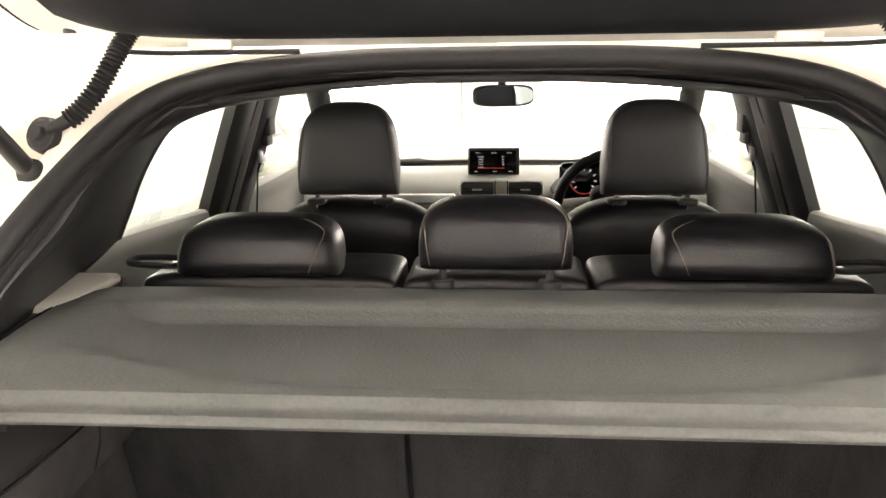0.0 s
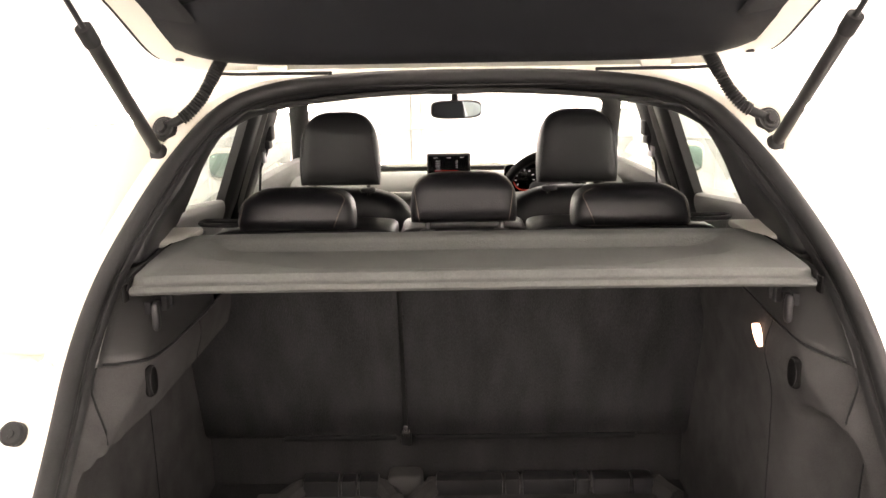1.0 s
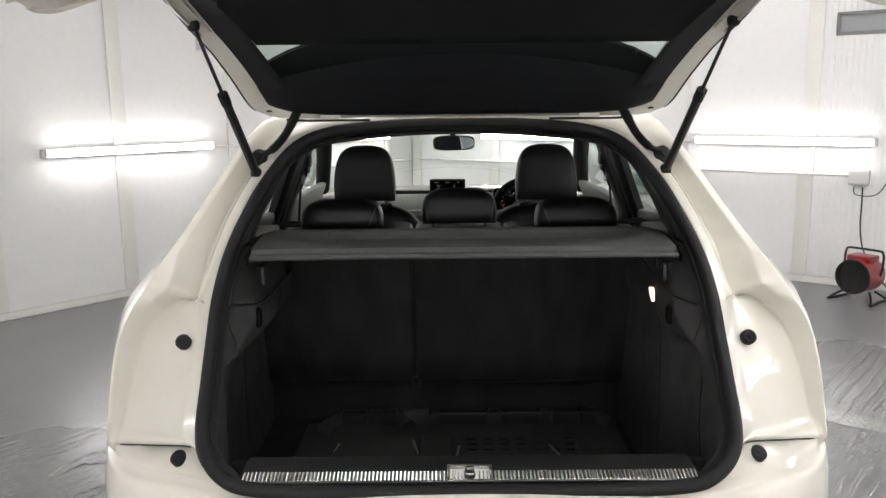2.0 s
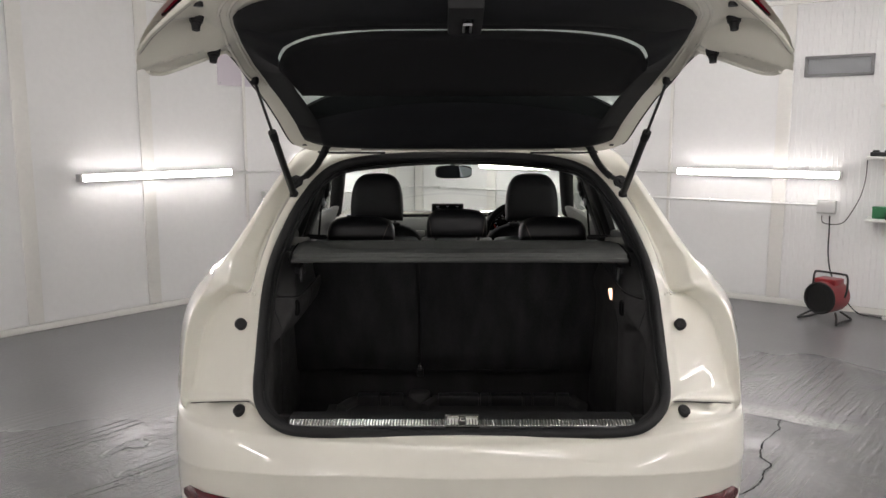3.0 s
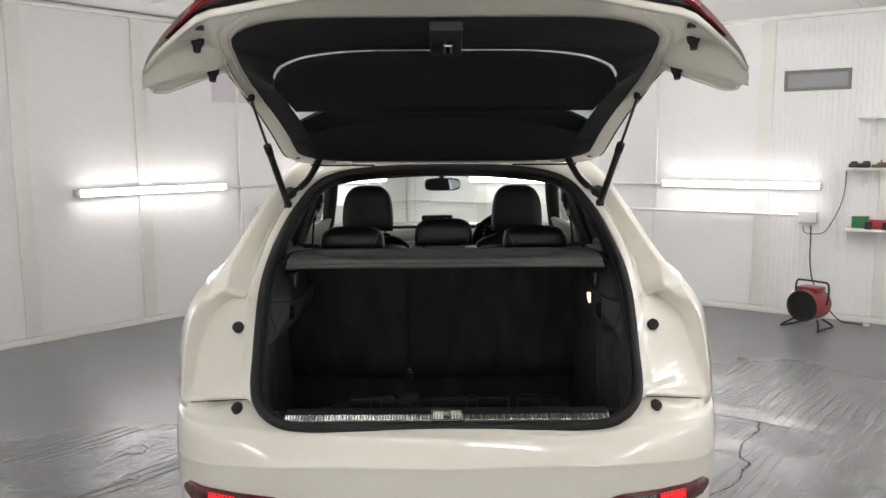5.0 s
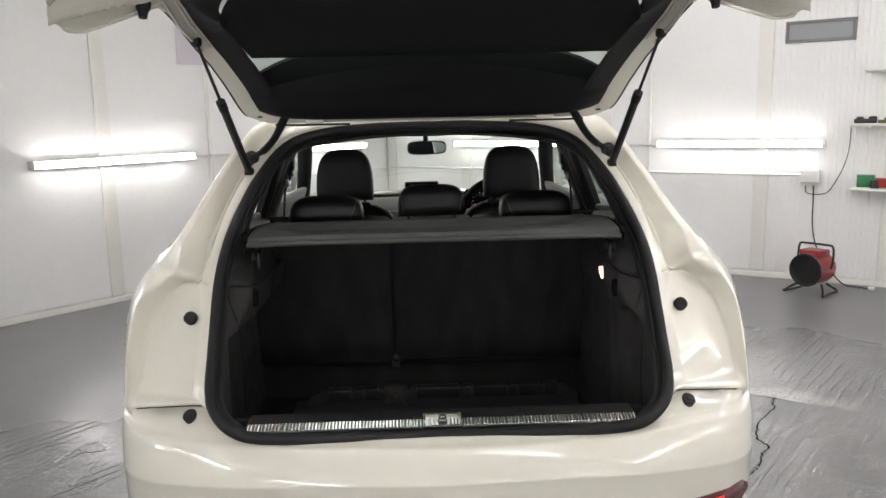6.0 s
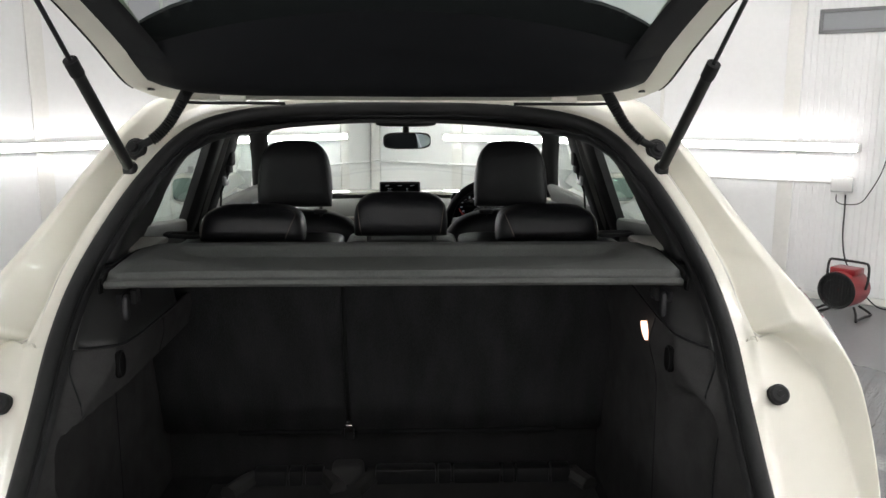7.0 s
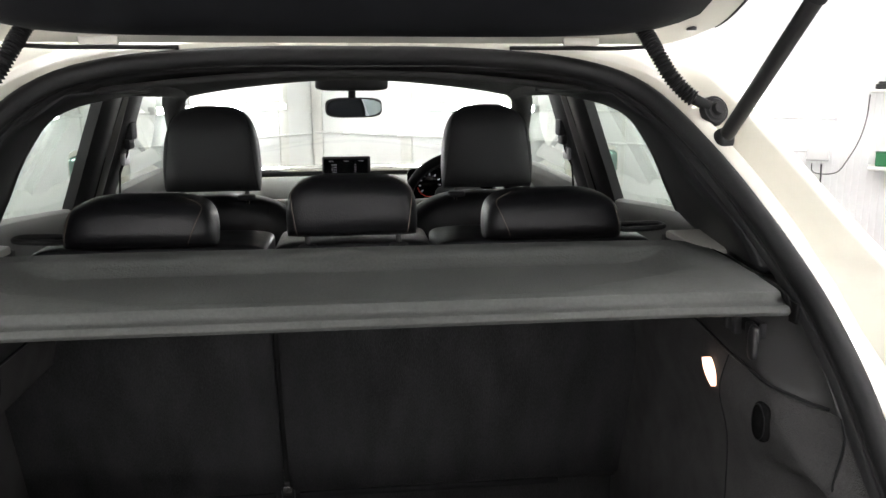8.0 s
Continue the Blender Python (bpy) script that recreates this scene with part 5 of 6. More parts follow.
for s in (-1, 1):
    for x, y in ((0.622, -0.378), (0.638, -0.196)):
        z = gate_z(y) - wing_drop(x) + wing_relief(x, y)
        b = rod((s * x, y, z + 0.005), (s * x, y - 0.004, z - 0.010), 0.0175, 0.015, seg=24)
        rod((s * x, y - 0.004, z - 0.010), (s * x, y - 0.006, z - 0.016), 0.012, 0.0115, seg=24, bm=b)
        rod((s * x, y - 0.006, z - 0.016), (s * x, y - 0.009, z - 0.029), 0.0105, 0.009, seg=24, bm=b)
        part("gate_buffer", b, RUBBER, gate, "black rubber stop on the tailgate")
    part("gate_plug", rod((s * 0.536, 0.500, gate_z(0.500) - 0.003), (s * 0.536, 0.500, gate_z(0.500) + 0.004), 0.008), BLACK, gate)
    part("gate_plug", rod((s * 0.600, -0.432, gate_z(-0.432) - 0.014), (s * 0.600, -0.432, gate_z(-0.432) + 0.004), 0.011), BLACK, gate)
    # holes in the wing, their dark put in as flat black pads
    for x, y in ((0.704, -0.292), (0.682, -0.262)):
        part("wing_hole", cushion((s * x, y, gate_z(y) - wing_drop(x) + wing_relief(x, y) - 0.001), (0.022, 0.034, 0.008), (0.6, 0.9)), BLACK, gate)
    black, red = [], []
    for i in range(21):
        t = i / 20
        x = s * (0.33 + 0.347 * t)
        y = rear_edge(x) - 0.003
        z = gate_z(y) - wing_drop(x) + 0.014
        hb = min(0.034, 0.064 * (1 - t) ** 1.35) + 0.001
        hr = 0.022 * min(1.0, 4 * (1 - t) + 0.1)
        black.append([(x, y + 0.006, z), (x, y - 0.004, z + hb * 0.5), (x, y - 0.002, z + hb)])
        red.append([(x, y - 0.001, z + hb), (x, y - 0.010, z + hb + hr * 0.4), (x, y - 0.004, z + hb + hr), (x, y + 0.03, z + hb + hr)])
    lamp = part("tail_lamp", sheet(black), FRIT, gate, "smoked black tail lamp with a red edge")
    part("red_lens", sheet(red), RED, lamp, "red lens along the lamp")
    # plate lamps above the lip
    h = part("plate_lamp", box((s * 0.109, -0.592, 1.880), (0.062, 0.014, 0.038), 0.003), BLACK, gate, "black housing of a plate lamp")
    part("plate_lamp_lens", box((s * 0.109, -0.600, 1.874), (0.034, 0.004, 0.014), 0.002), PLATELIGHT, h, "lit white lamp lens")


def frame_fold(s, out):
    """A pressed fold in the white frame, running round the inner trim."""
    pts = []
    for i in range(40):
        y = -0.475 + 0.62 * i / 39
        x = trim_outline(y) + out
        pts.append((s * x, y, gate_z(y) - wing_drop(x) + wing_relief(x, y) + 0.0005))
    return pipe(pts, 0.0042, 8)


def wing_hem(s):
    """The folded hem round the front edge of a wing."""
    pts = []
    for y in [v for v in GY if -0.42 < v < -0.12]:
        x = gate_w(y) - 0.002
        v = y if y > -0.2 else -0.2 + (y + 0.2) / -0.35 * (rear_edge(x) + 0.2)
        pts.append((s * x, v, gate_z(v) - wing_drop(x) - 0.001))
    return pipe(pts, 0.0052, 8)


def frame_edge(s):
    """Black rubber edge along the outer side of the raised frame."""
    return pipe([(s * (gate_w(y) + 0.003), y, gate_z(y) - wing_drop(gate_w(y)) * min(1.0, max(0.0, (0.25 - y) / 0.2)) + 0.004) for y in GY if -0.15 < y < 0.50], 0.0045, 8)


for s in (-1, 1):
    part("wing_hem", wing_hem(s), PAINT, gate)
    part("frame_edge_rubber", frame_edge(s), RUBBER, gate, "black rubber edge of the frame")
    for out in (0.010, 0.033):
        part("frame_fold", frame_fold(s, out), PAINT, gate)
LIPX = [-0.748 + 0.0374 * k for k in range(41)]
rows = []
for x in LIPX:
    y, k = rear_edge(x), max(0.05, min(1.0, (0.752 - abs(x)) / 0.14))
    z = gate_z(y) - wing_drop(x)
    rows.append([(x, y + 0.016, z - 0.003), (x, y + 0.004, z - 0.006), (x, y - 0.006, z - 0.003), (x, y - 0.010, z + 0.004), (x, y - 0.009, z + 0.013 * k), (x, y + 0.002, z + 0.018 * k)])
thick(part("gate_lip", sheet(rows), PAINT, gate, "rounded white rear lip of the tailgate"), 0.003)
rows = [[(x, rear_edge(x) + 0.004, gate_z(rear_edge(x)) + 0.014), (x, rear_edge(x) - 0.004, gate_z(rear_edge(x)) + 0.05), (x, rear_edge(x) + 0.03, gate_z(rear_edge(x)) + 0.12)] for x in [-0.345 + 0.0345 * k for k in range(21)]]
thick(part("plate_panel", sheet(rows), PAINT, gate), 0.004)
part("release_recess", box((0, -0.586, 1.893), (0.096, 0.016, 0.05), 0.003), BLACK, gate, "black release handle recess")

both("gate_edge_seal", lambda: pipe(smooth_path([(0.26, 0.566, 1.461), (0.36, 0.563, 1.461), (0.44, 0.562, 1.461), (0.50, 0.555, 1.464)], 6), 0.0035, 8), RUBBER, gate)

# gas struts, cable bellows and hinges
for s in (-1, 1):
    a, c = Vector((s * 0.563, 0.42, 1.322)), Vector((s * 0.607, 0.090, 1.684))
    m = a + (c - a) * 0.56
    strut = part("gas_strut", rod(a, m, 0.0115), BLACK, car, "black gas strut holding the tailgate")
    part("strut_rod", rod(m, c, 0.0045), SATIN, strut)
    part("strut_collar", rod(m - (c - a).normalized() * 0.02, m + (c - a).normalized() * 0.012, 0.0135), RUBBER, strut)
    bm = cushion(a, (0.03, 0.03, 0.034), (0.8, 0.8))
    part("strut_socket", bm, RUBBER, strut)
    part("strut_socket", cushion(c, (0.028, 0.03, 0.03), (0.7, 0.8)), RUBBER, strut)
    pts = smooth_path([(s * 0.450, 0.500, 1.496), (s * 0.462, 0.490, 1.476), (s * 0.474, 0.474, 1.448), (s * 0.494, 0.466, 1.415), (s * 0.522, 0.458, 1.386), (s * 0.552, 0.450, 1.370)], 30)
    bel = part("cable_bellows", pipe(pts, lambda t: 0.0115 + 0.0018 * math.sin(t * 34 * 2 * math.pi) if t < 0.84 else 0.0085, 16), RUBBER, car, "ribbed black cable bellows")
    g = Vector((s * 0.562, 0.452, 1.365))
    ax = Vector((s * 0.22, -0.90, 0.36)).normalized()
    bm = rod(g - ax * 0.008, g + ax * 0.002, 0.024, 0.022, seg=40)
    rod(g + ax * 0.001, g + ax * 0.005, 0.020, 0.016, seg=40, bm=bm)
    rod(g + ax * 0.003, g + ax * 0.012, 0.011, 0.009, seg=32, bm=bm)
    part("bellows_grommet", bm, RUBBER, bel)
    bm = box((s * 0.372, 0.560, 1.492), (0.030, 0.03, 0.05), 0.004)
    box((s * 0.372, 0.545, 1.472), (0.058, 0.012, 0.016), 0.003, bm=bm)
    part("gate_hinge", bm, PAINT, car, "white painted tailgate hinge")

# boot lamp, hooks, buckle, foam insert
LOZENGE = smooth_path([(0, a, c) for a, c in ((0.018, 0.014), (0.006, 0.012), (-0.012, 0.000), (-0.018, -0.016), (-0.007, -0.013), (0.011, -0.001))], 3, closed=True)
part("boot_lamp", sheet([[(x + 0.002 * k, 0.290 + p.y * (1 - 0.2 * k), 1.003 + p.z * (1 - 0.1 * k)) for p in LOZENGE] for x, k in ((0.512, 0), (0.500, 0), (0.4985, 0.6))], closed=True, cap=True), BOOTLIGHT, car, "lit warm boot lamp")
for s in (-1, 1):
    # solid oval; the shade inside the recess is painted as matt black
    recess = part("bag_hook", cushion((s * 0.5125, 0.157, 0.985), (0.016, 0.034, 0.050), (0.6, 0.85)), CRACK, car, "oval recess in the boot trim, its shade painted black")
    ring = [(s * 0.5075, 0.157 + 0.0155 * math.cos(a), 0.985 + 0.0235 * math.sin(a)) for a in (2 * math.pi * i / 24 for i in range(24))]
    part("recess_rim", pipe(ring, 0.0010, 6, closed=True), FLAP, recess)
for s in (-1, 1):
    clip = part("net_clip", box((s * 0.512, 0.215, 1.100), (0.012, 0.085, 0.022), 0.003), FLAP, car, "black clip and lever under the load cover")
    for y in (0.185, 0.222, 0.246):
        part("clip_block", box((s * 0.503, y, 1.096), (0.012, 0.014, 0.026), 0.003), PLASTIC, clip)
    part("clip_lever", cushion((s * 0.498, 0.168, 1.088), (0.012, 0.018, 0.046), (0.6, 0.8)), SATIN, clip)
part("belt_strap", box((-0.145, 0.68, 0.85), (0.012, 0.012, 0.55), 0.004, m=Matrix.Translation((-0.145, 0.68, 0.85)) @ Matrix.Rotation(radians(13), 4, "X") @ Matrix.Translation((0.145, -0.68, -0.85))), BLACK, car)
bk = part("belt_buckle", box((-0.143, 0.725, 0.605), (0.026, 0.014, 0.05), 0.004), SATIN, car, "belt buckle hanging behind the seat")
part("buckle_plate", box((-0.143, 0.715, 0.615), (0.018, 0.004, 0.02), 0.001), CHROME, bk)

for x0, x1 in ((-0.437, -0.165), (-0.12, 0.408)):
    part("seat_gap", box(((x0 + x1) / 2, 0.722, 0.602), (x1 - x0, 0.012, 0.014), 0.004), FLAP, car)

# foam tool tray under the missing boot floor
tray = part("foam_tray", box((0, 0.42, 0.470), (1.00, 0.52, 0.022), 0.006), FOAM, car, "black moulded foam tool tray")


def foam_rail(x0, x1, joints):
    pts = [(x0 - 0.04, 0.60, 0.488), (x0, 0.672, 0.490), (x0 + 0.04, 0.685, 0.492), (x1 - 0.04, 0.685, 0.492), (x1, 0.672, 0.490), (x1 + 0.03, 0.62, 0.488)]
    part("foam_rail", pipe(smooth_path(pts, 6), 0.024, 8), FOAM, tray)
    cuts = [x0 + 0.01] + joints + [x1 - 0.01]
    for a, z in zip(cuts, cuts[1:]):
        part("foam_block", box(((a + z) / 2, 0.680, 0.500), (z - a - 0.006, 0.045, 0.042), 0.006), SATIN, tray, "smooth dark foam block")


foam_rail(-0.40, -0.195, [-0.30, -0.258])
foam_rail(-0.085, 0.455, [0.089, 0.130, 0.259, 0.296, 0.388])
part("foam_block", cushion((-0.145, 0.69, 0.50), (0.085, 0.06, 0.06), (0.4, 0.4)), FOAM, tray)
for x, y, w, d, z in ((-0.26, 0.42, 0.26, 0.20, 0.492), (-0.075, 0.43, 0.10, 0.20, 0.490), (0.13, 0.35, 0.30, 0.13, 0.492), (0.40, 0.40, 0.12, 0.16, 0.488)):
    part("foam_insert", box((x, y, z), (w, d, 0.030), 0.010, 3), FOAM, tray)
for i in range(7):
    for y in (0.46, 0.50, 0.54):
        part("slot", box((0.03 + i * 0.05, y, 0.4835), (0.03, 0.006, 0.006), 0.001), RUBBER, tray)
for x, y, a in ((-0.385, 0.38, 5), (-0.13, 0.40, -4), (-0.02, 0.36, 3), (0.29, 0.36, -8)):
    part("wire_clip", rod((x, y, 0.50), (x + 0.004 * a, y + 0.07, 0.512), 0.003, seg=8), ALU, tray, "thin metal edge")

# ---- things in the room ----
def on_wall(m, name, label, category, s, z, group=""):
    ob = thing(name, label, category, group=group)
    ob.matrix_basis = m @ Matrix.Translation((s, 0, z))
    return ob


# shuttered vent
v = on_wall(W_RIGHT, "wall_vent", "grey metal framed vent high on the wall", "vent", 4.483, 2.098)
fr = box((0, 0.018, 0.075), (0.53, 0.036, 0.026), 0.004)
for c, s in (((0, 0.018, -0.075), (0.53, 0.036, 0.026)), ((-0.252, 0.018, 0), (0.026, 0.036, 0.176)), ((0.252, 0.018, 0), (0.026, 0.036, 0.176))):
    box(c, s, 0.004, bm=fr)
part("frame", fr, VENTFRAME, v, "dull grey metal frame")
part("shutter", box((0, 0.012, 0), (0.48, 0.012, 0.126), 0.002), VENTGREY, v, "grey shutter")
# small grille beside the car
g = on_wall(W_RIGHT, "wall_grille", "small white plastic louvre grille on the wall", "vent", 2.59, 1.392)
part("frame", box((0, 0.006, 0), (0.22, 0.012, 0.185), 0.003), PVC, g)
for i in range(7):
    part("slat", box((0, 0.016, -0.066 + i * 0.022), (0.17, 0.010, 0.008), 0.001), SHELF, g)
# white board behind the tailgate
sg = on_wall(W_LEFT, "notice_board", "plain pale lilac board fixed flat to the wall", "board", 2.40, 2.17)
part("board", box((0, 0.006, 0), (0.54, 0.012, 0.40), 0.002), BOARD, sg)
for x in (-0.25, 0.25):
    for z in (-0.18, 0.18):
        part("screw", rod((x, 0.010, z), (x, 0.014, z), 0.005, seg=10), ALU, sg)


# surface conduits with saddles
def conduit(m, s0, s1, z, r=0.011):
    ob = on_wall(m, "conduit", "thin white plastic conduit clipped along the wall", "conduit", 0, 0, "wall conduits")
    part("pipe", rod((s0, 0.03, z), (s1, 0.03, z), r, seg=10), PVC, ob)
    n = max(2, int((s1 - s0) / 0.6))
    for i in range(n):
        part("saddle", box((s0 + (s1 - s0) * (i + 0.5) / n, 0.026, z), (0.016, 0.036, 0.034), 0.004), PVC, ob)


conduit(W_RIGHT, 0.05, 4.40, 0.915)
conduit(W_RIGHT, 2.37, 3.14, 1.165)
conduit(W_LEFT, 0.05, 2.06, 0.905)
conduit(W_LEFT, 1.85, 2.59, 1.165)


# sockets
def socket(m, s, z, label):
    ob = on_wall(m, "socket_box", label, "socket", s, z, "wall sockets")
    part("body", box((0, 0.045, 0), (0.15, 0.07, 0.115), 0.008), GREYBOX, ob)
    part("lid", box((0, 0.084, 0.006), (0.142, 0.012, 0.10), 0.006), PVC, ob)
    for x in (-0.03, 0.0, 0.03):
        part("gland", rod((x, 0.05, -0.056), (x, 0.05, -0.075), 0.009, 0.007, seg=10), PVC, ob)


GREYBOX = material("grey_box_plastic", (0.5, 0.5, 0.49), 0.45, vary=0.05)
socket(W_RIGHT, 4.472, 0.903, "grey weatherproof double socket box on the wall")
socket(W_LEFT, 2.16, 0.92, "grey weatherproof socket box on the wall")


# shelves and what lies on them
def shelf(s0, s1, z, depth, label):
    ob = on_wall(W_RIGHT, "wall_shelf", label, "shelf", s0, z, "wall shelves")
    part("board", box(((s1 - s0) / 2, depth / 2, -0.010), (s1 - s0, depth, 0.02), 0.003), SHELF, ob)
    for x in (0.12, s1 - s0 - 0.12):
        b = box((x, 0.010, -0.09), (0.025, 0.015, 0.14), 0.003)
        box((x, depth * 0.42, -0.027), (0.022, depth * 0.8, 0.014), 0.003, bm=b)
        part("bracket", b, SHELF, ob)


shelf(4.83, 6.6, 1.772, 0.16, "narrow empty white shelf on the wall")
shelf(4.76, 6.6, 1.345, 0.22, "white shelf holding small dark tools")
shelf(4.79, 6.6, 0.835, 0.26, "white shelf holding coloured plastic boxes")


def on_shelf(name, label, category, s, d, z, bm, mat):
    ob = thing(name, label, category)
    ob.matrix_basis = W_RIGHT @ Matrix.Translation((s, d, z))
    part("body", bm, mat, ob)
    return ob


b = box((0, 0, 0.018), (0.16, 0.07, 0.036), 0.008)
box((-0.04, 0, 0.042), (0.05, 0.05, 0.02), 0.006, bm=b)
cushion((0.05, 0, 0.04), (0.06, 0.06, 0.03), (0.6, 0.6), bm=b)
on_shelf("sander", "small black power sander lying on the shelf", "tool", 4.86, 0.11, 1.345, b, BLACK)
b = box((0, 0, 0.013), (0.14, 0.05, 0.026), 0.006)
rod((0.0, 0, 0.02), (0.0, 0, 0.065), 0.006, bm=b)
rod((-0.03, 0, 0.03), (0.05, 0, 0.034), 0.012, bm=b)
on_shelf("hand_tool", "brown metal hand tool standing on the shelf", "tool", 5.02, 0.11, 1.345, b, BRASS)
b = box((0, 0, 0.03), (0.10, 0.08, 0.06), 0.01)
rod((0, 0, 0.06), (0, 0, 0.075), 0.02, bm=b)
on_shelf("small_tin", "dark tin with a round lid on the shelf", "tin", 5.18, 0.11, 1.345, b, BLACK)
for s, w, h, mat, lab in ((4.86, 0.12, 0.085, GREEN, "dark green plastic parts box on the shelf"), (5.02, 0.18, 0.06, REDBOX, "red plastic parts box on the shelf"), (5.17, 0.10, 0.07, GREEN, "small green plastic box on the shelf"), (5.33, 0.14, 0.07, REDBOX, "red plastic parts box on the shelf")):
    b = box((0, 0, h / 2), (w, 0.10, h), 0.006)
    box((0, 0, h + 0.005), (w + 0.008, 0.108, 0.012), 0.004, bm=b)
    on_shelf("parts_box", lab, "box", s + 0.03, 0.11, 0.835, b, mat)
for s in (4.93, 5.06, 5.25):
    b = rod((0, 0, 0), (0, 0, 0.05), 0.03, 0.026)
    rod((0, 0, 0.05), (0, 0, 0.062), 0.027, bm=b)
    on_shelf("small_pot", "small dark round pot in front of the boxes", "pot", s + 0.03, 0.205, 0.835, b, BLACK)

# fan heater on its stand
HEAT = thing("fan_heater", "red drum fan heater with a black grille on a tube stand", "heater", (3.125, 4.055, 0), 0)
HEAT.scale = (0.88, 0.88, 0.88)
turn = Matrix.Rotation(radians(-55), 4, "Z")


def hv(x, y, z):
    return turn @ Vector((x, y, z))


def drum(prof, seg=36):
    return sheet([[hv(r * math.cos(a), y, 0.225 + r * math.sin(a)) for y, r in prof] for a in (2 * math.pi * i / seg for i in range(seg))], closed="rows")


part("drum", drum([(-0.10, 0.140), (-0.138, 0.142), (-0.135, 0.148), (-0.05, 0.150), (0.10, 0.150), (0.135, 0.142), (0.14, 0.10), (0.14, 0.01)]), HEATER, HEAT, "red enamelled drum")
part("rim", pipe([hv(0.143 * math.cos(a), -0.142, 0.225 + 0.143 * math.sin(a)) for a in (2 * math.pi * i / 36 for i in range(36))], 0.009, 8, closed=True), BLACK, HEAT)
part("fan_housing", drum([(-0.125, 0.141), (-0.11, 0.13), (-0.10, 0.06), (-0.10, 0.005)]), BLACK, HEAT)
for i in range(11):
    x = -0.125 + 0.025 * i
    h = math.sqrt(max(0.0, 0.14 ** 2 - x * x))
    part("grille_bar", rod(hv(x, -0.146, 0.225 - h), hv(x, -0.146, 0.225 + h), 0.0028, seg=8), BLACK, HEAT)
for r in (0.05, 0.095):
    part("grille_ring", pipe([hv(r * math.cos(a), -0.150, 0.225 + r * math.sin(a)) for a in (2 * math.pi * i / 24 for i in range(24))], 0.0028, 6, closed=True), BLACK, HEAT)
part("control_box", box((0, 0, 0), (0.20, 0.17, 0.055), 0.01, m=Matrix.Translation(hv(0.0, 0.01, 0.372)) @ turn), HEATER, HEAT, "red control box")
part("maker_mark", box((0, 0, 0), (0.06, 0.003, 0.012), m=Matrix.Translation(hv(0.03, -0.077, 0.355)) @ turn), GREEN, HEAT, "small yellow-green mark")
for s in (-1, 1):
    pts = [hv(s * 0.10, -0.03, 0.085), hv(s * 0.15, -0.10, 0.05), hv(s * 0.185, -0.165, 0.012), hv(s * 0.178, -0.135, 0.011), hv(s * 0.16, 0.02, 0.011), hv(s * 0.165, 0.13, 0.011), hv(s * 0.145, 0.135, 0.03), hv(s * 0.10, 0.06, 0.085)]
    part("stand_foot", pipe(smooth_path(pts, 5), 0.010, 8), BLACK, HEAT)
    part("handle_arm", pipe(smooth_path([hv(s * 0.150, 0.02, 0.235), hv(s * 0.163, 0.025, 0.30), hv(s * 0.163, 0.03, 0.40)], 5), 0.010, 8), BLACK, HEAT)
part("handle", pipe(smooth_path([hv(-0.163, 0.03, 0.40), hv(-0.150, 0.03, 0.438), hv(-0.12, 0.03, 0.446), hv(0, 0.03, 0.448), hv(0.12, 0.03, 0.446), hv(0.150, 0.03, 0.438), hv(0.163, 0.03, 0.40)], 5), 0.010, 8), BLACK, HEAT)


# cables
def cable(name, label, pts, r, mat=BLACK):
    ob = thing(name, label, "cable")
    part("lead", pipe(smooth_path(pts, 8), r, 6), mat, ob)
    return ob


def wr(s, d, z):
    return W_RIGHT @ Vector((s, d, z))


cable("heater_cable", "black mains cable from the socket to the heater", [wr(4.50, 0.05, 0.84), wr(4.505, 0.05, 0.70), wr(4.51, 0.05, 0.50), wr(4.55, 0.07, 0.32), wr(4.66, 0.10, 0.14), wr(4.78, 0.12, 0.02), wr(4.90, 0.13, 0.008), wr(4.97, 0.16, 0.008)], 0.006)
cable("shelf_cable", "thin dark cable looping from the socket to the shelf", [wr(4.44, 0.05, 0.84), wr(4.445, 0.05, 0.775), wr(4.50, 0.04, 0.755), wr(4.60, 0.03, 0.77), wr(4.66, 0.03, 0.86), wr(4.72, 0.03, 1.0), wr(4.75, 0.03, 1.15), wr(4.755, 0.04, 1.31)], 0.004)
pl = thing("mains_plug", "pale mains plug lying on the floor by the wall", "plug", tuple(wr(4.99, 0.17, 0)), -30)
part("plug_body", box((0, 0, 0.014), (0.05, 0.035, 0.028), 0.008), PVC, pl)

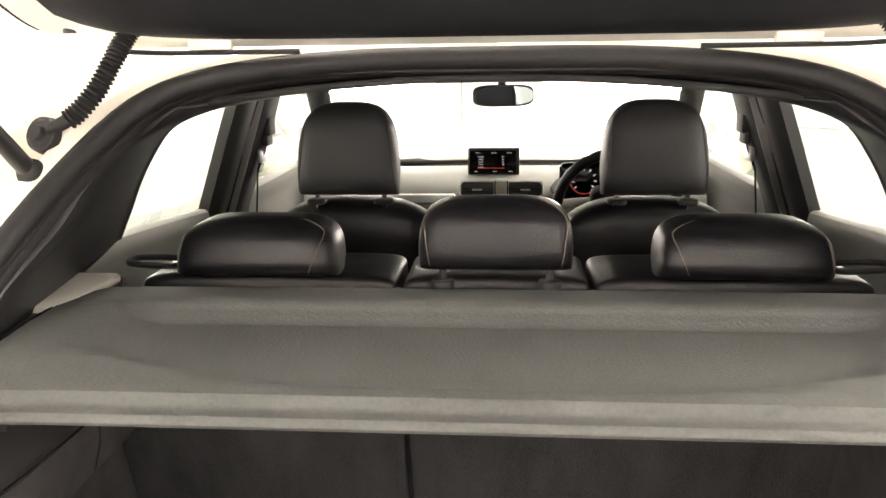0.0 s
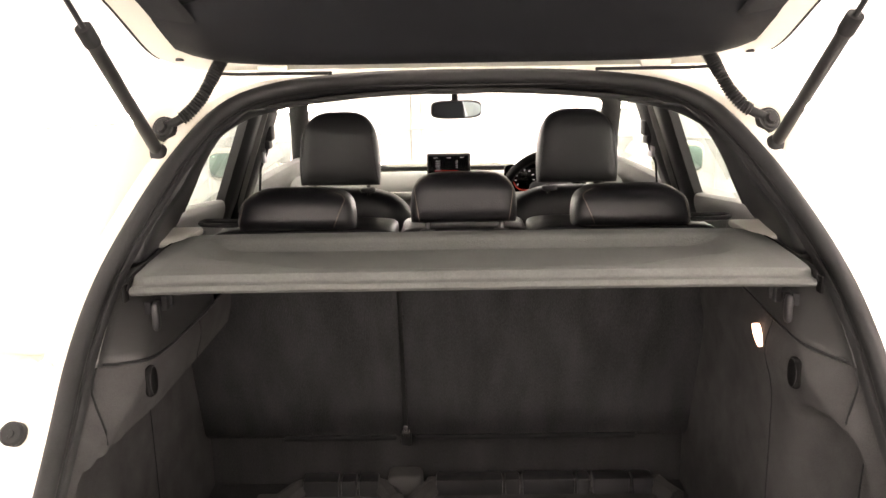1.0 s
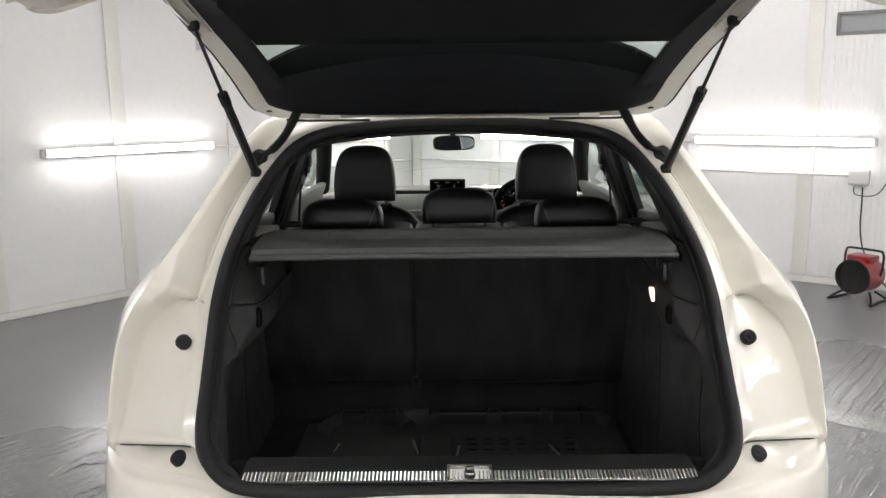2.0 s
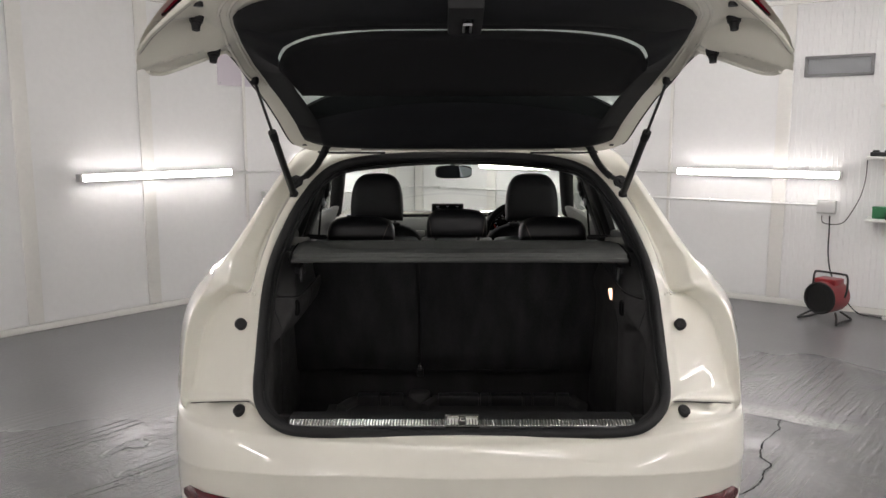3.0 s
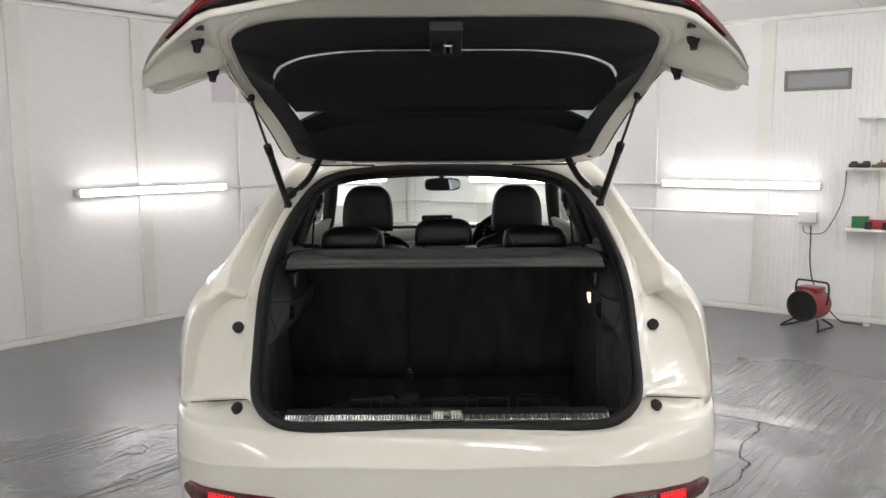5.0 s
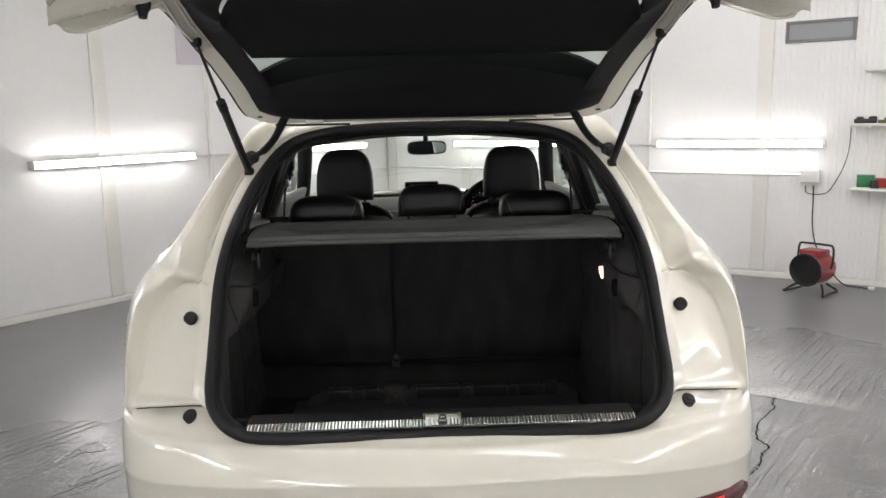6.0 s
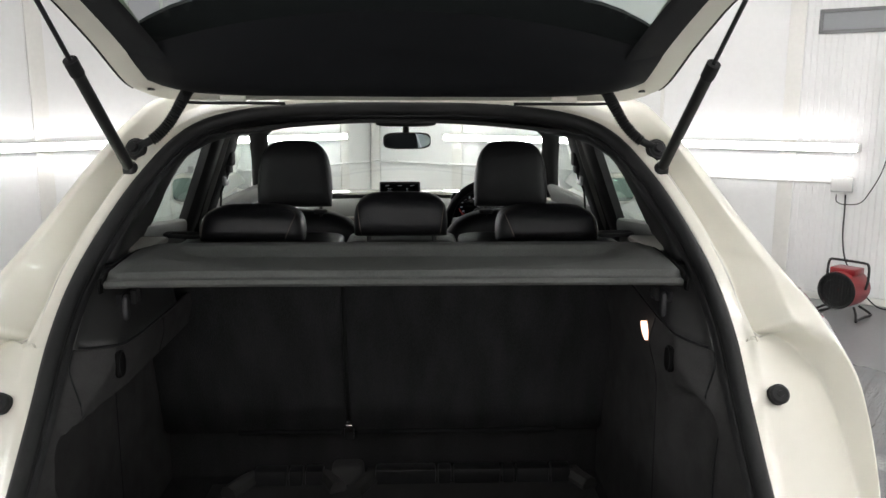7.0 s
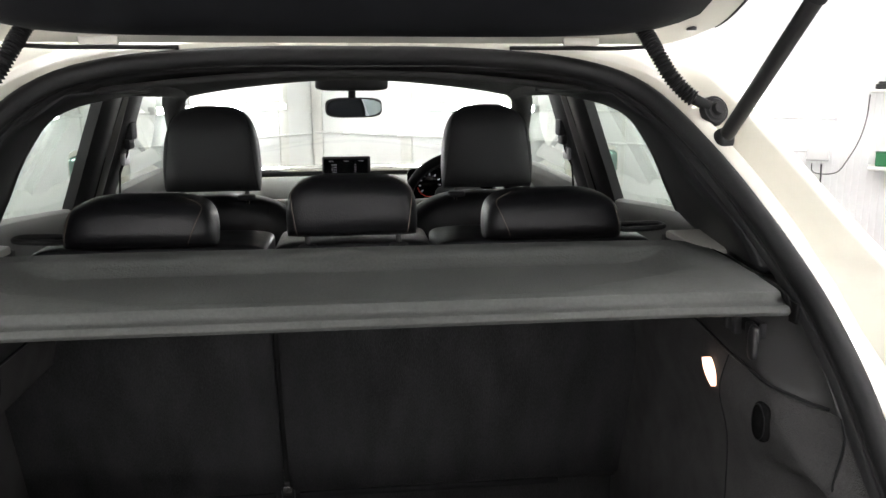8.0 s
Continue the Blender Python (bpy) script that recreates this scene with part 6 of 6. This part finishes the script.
# crack, slab joint and puddles on the floor
pts = [(1.768, 1.772), (1.721, 1.693), (1.709, 1.643), (1.621, 1.545), (1.552, 1.467), (1.512, 1.392), (1.481, 1.334), (1.465, 1.264), (1.475, 1.19), (1.42, 1.131), (1.38, 1.055), (1.339, 0.995), (1.278, 0.936), (1.197, 0.879), (1.08, 0.80)]
rows = []
for k, q in enumerate(smooth_path([(x, y, 0.0015) for x, y in pts], 5)):
    w = 0.0045 + 0.003 * noise.noise((k * 0.7, 1.3, 0))
    n = 0.016 * noise.noise((k * 0.9, 7.1, 2))
    rows.append([(q.x + n - w, q.y, 0.0015), (q.x + n + w, q.y, 0.0015)])
part("floor_crack", sheet(rows), CRACK, floor, "dark jagged crack in the concrete")
a, d, o = Vector((0.90, 2.36, 0)), Vector((0.82, -0.57, 0)).normalized(), Vector((0.57, 0.82, 0)).normalized()
part("slab_joint", sheet([[a + d * t + o * 0.003 + Vector((0, 0, 0.0016)), a + d * t - o * 0.003 + Vector((0, 0, 0.0016))] for t in (0, 0.3, 0.6, 0.9, 1.2)]), CRACK, floor, "thin dark joint between floor slabs")
WET = material("wet_concrete", (0.22, 0.22, 0.222), 0.06, vary=0.1, scale=20, coat=1.0)


def puddle(pts):
    own = bmesh.new()
    c = sum((Vector((x, y, 0)) for x, y in pts), Vector()) / len(pts)
    ring = smooth_path([(x, y, 0) for x, y in pts], 6, closed=True)
    lev = []
    for k, h in ((1.0, 0.0006), (0.94, 0.0050), (0.86, 0.0050), (0.78, 0.0010)):
        lev.append([own.verts.new((c.x + (q.x - c.x) * k + 0.014 * noise.noise((i * 1.7, k * 3, 0)), c.y + (q.y - c.y) * k + 0.014 * noise.noise((i * 1.7, k * 3, 9)), h * (0.7 + 0.9 * noise.noise((i * 2.3, k, 4))))) for i, q in enumerate(ring)])
    n = len(ring)
    for u, v in zip(lev, lev[1:]):
        for i in range(n):
            own.faces.new((u[i], u[(i + 1) % n], v[(i + 1) % n], v[i]))
    bmesh.ops.recalc_face_normals(own, faces=own.faces[:])
    return own


for k, pts in enumerate(([(-1.706, 1.28), (-1.686, 1.364), (-1.654, 1.423), (-1.614, 1.491), (-1.568, 1.499), (-1.507, 1.423), (-1.545, 1.386), (-1.607, 1.379), (-1.635, 1.329), (-1.661, 1.273)],
                         [(-1.527, 1.052), (-1.519, 1.127), (-1.484, 1.14), (-1.426, 1.115), (-1.428, 1.065), (-1.485, 1.077)])):
    part("puddle", puddle(pts), WET, floor, "small puddle of water on the concrete")
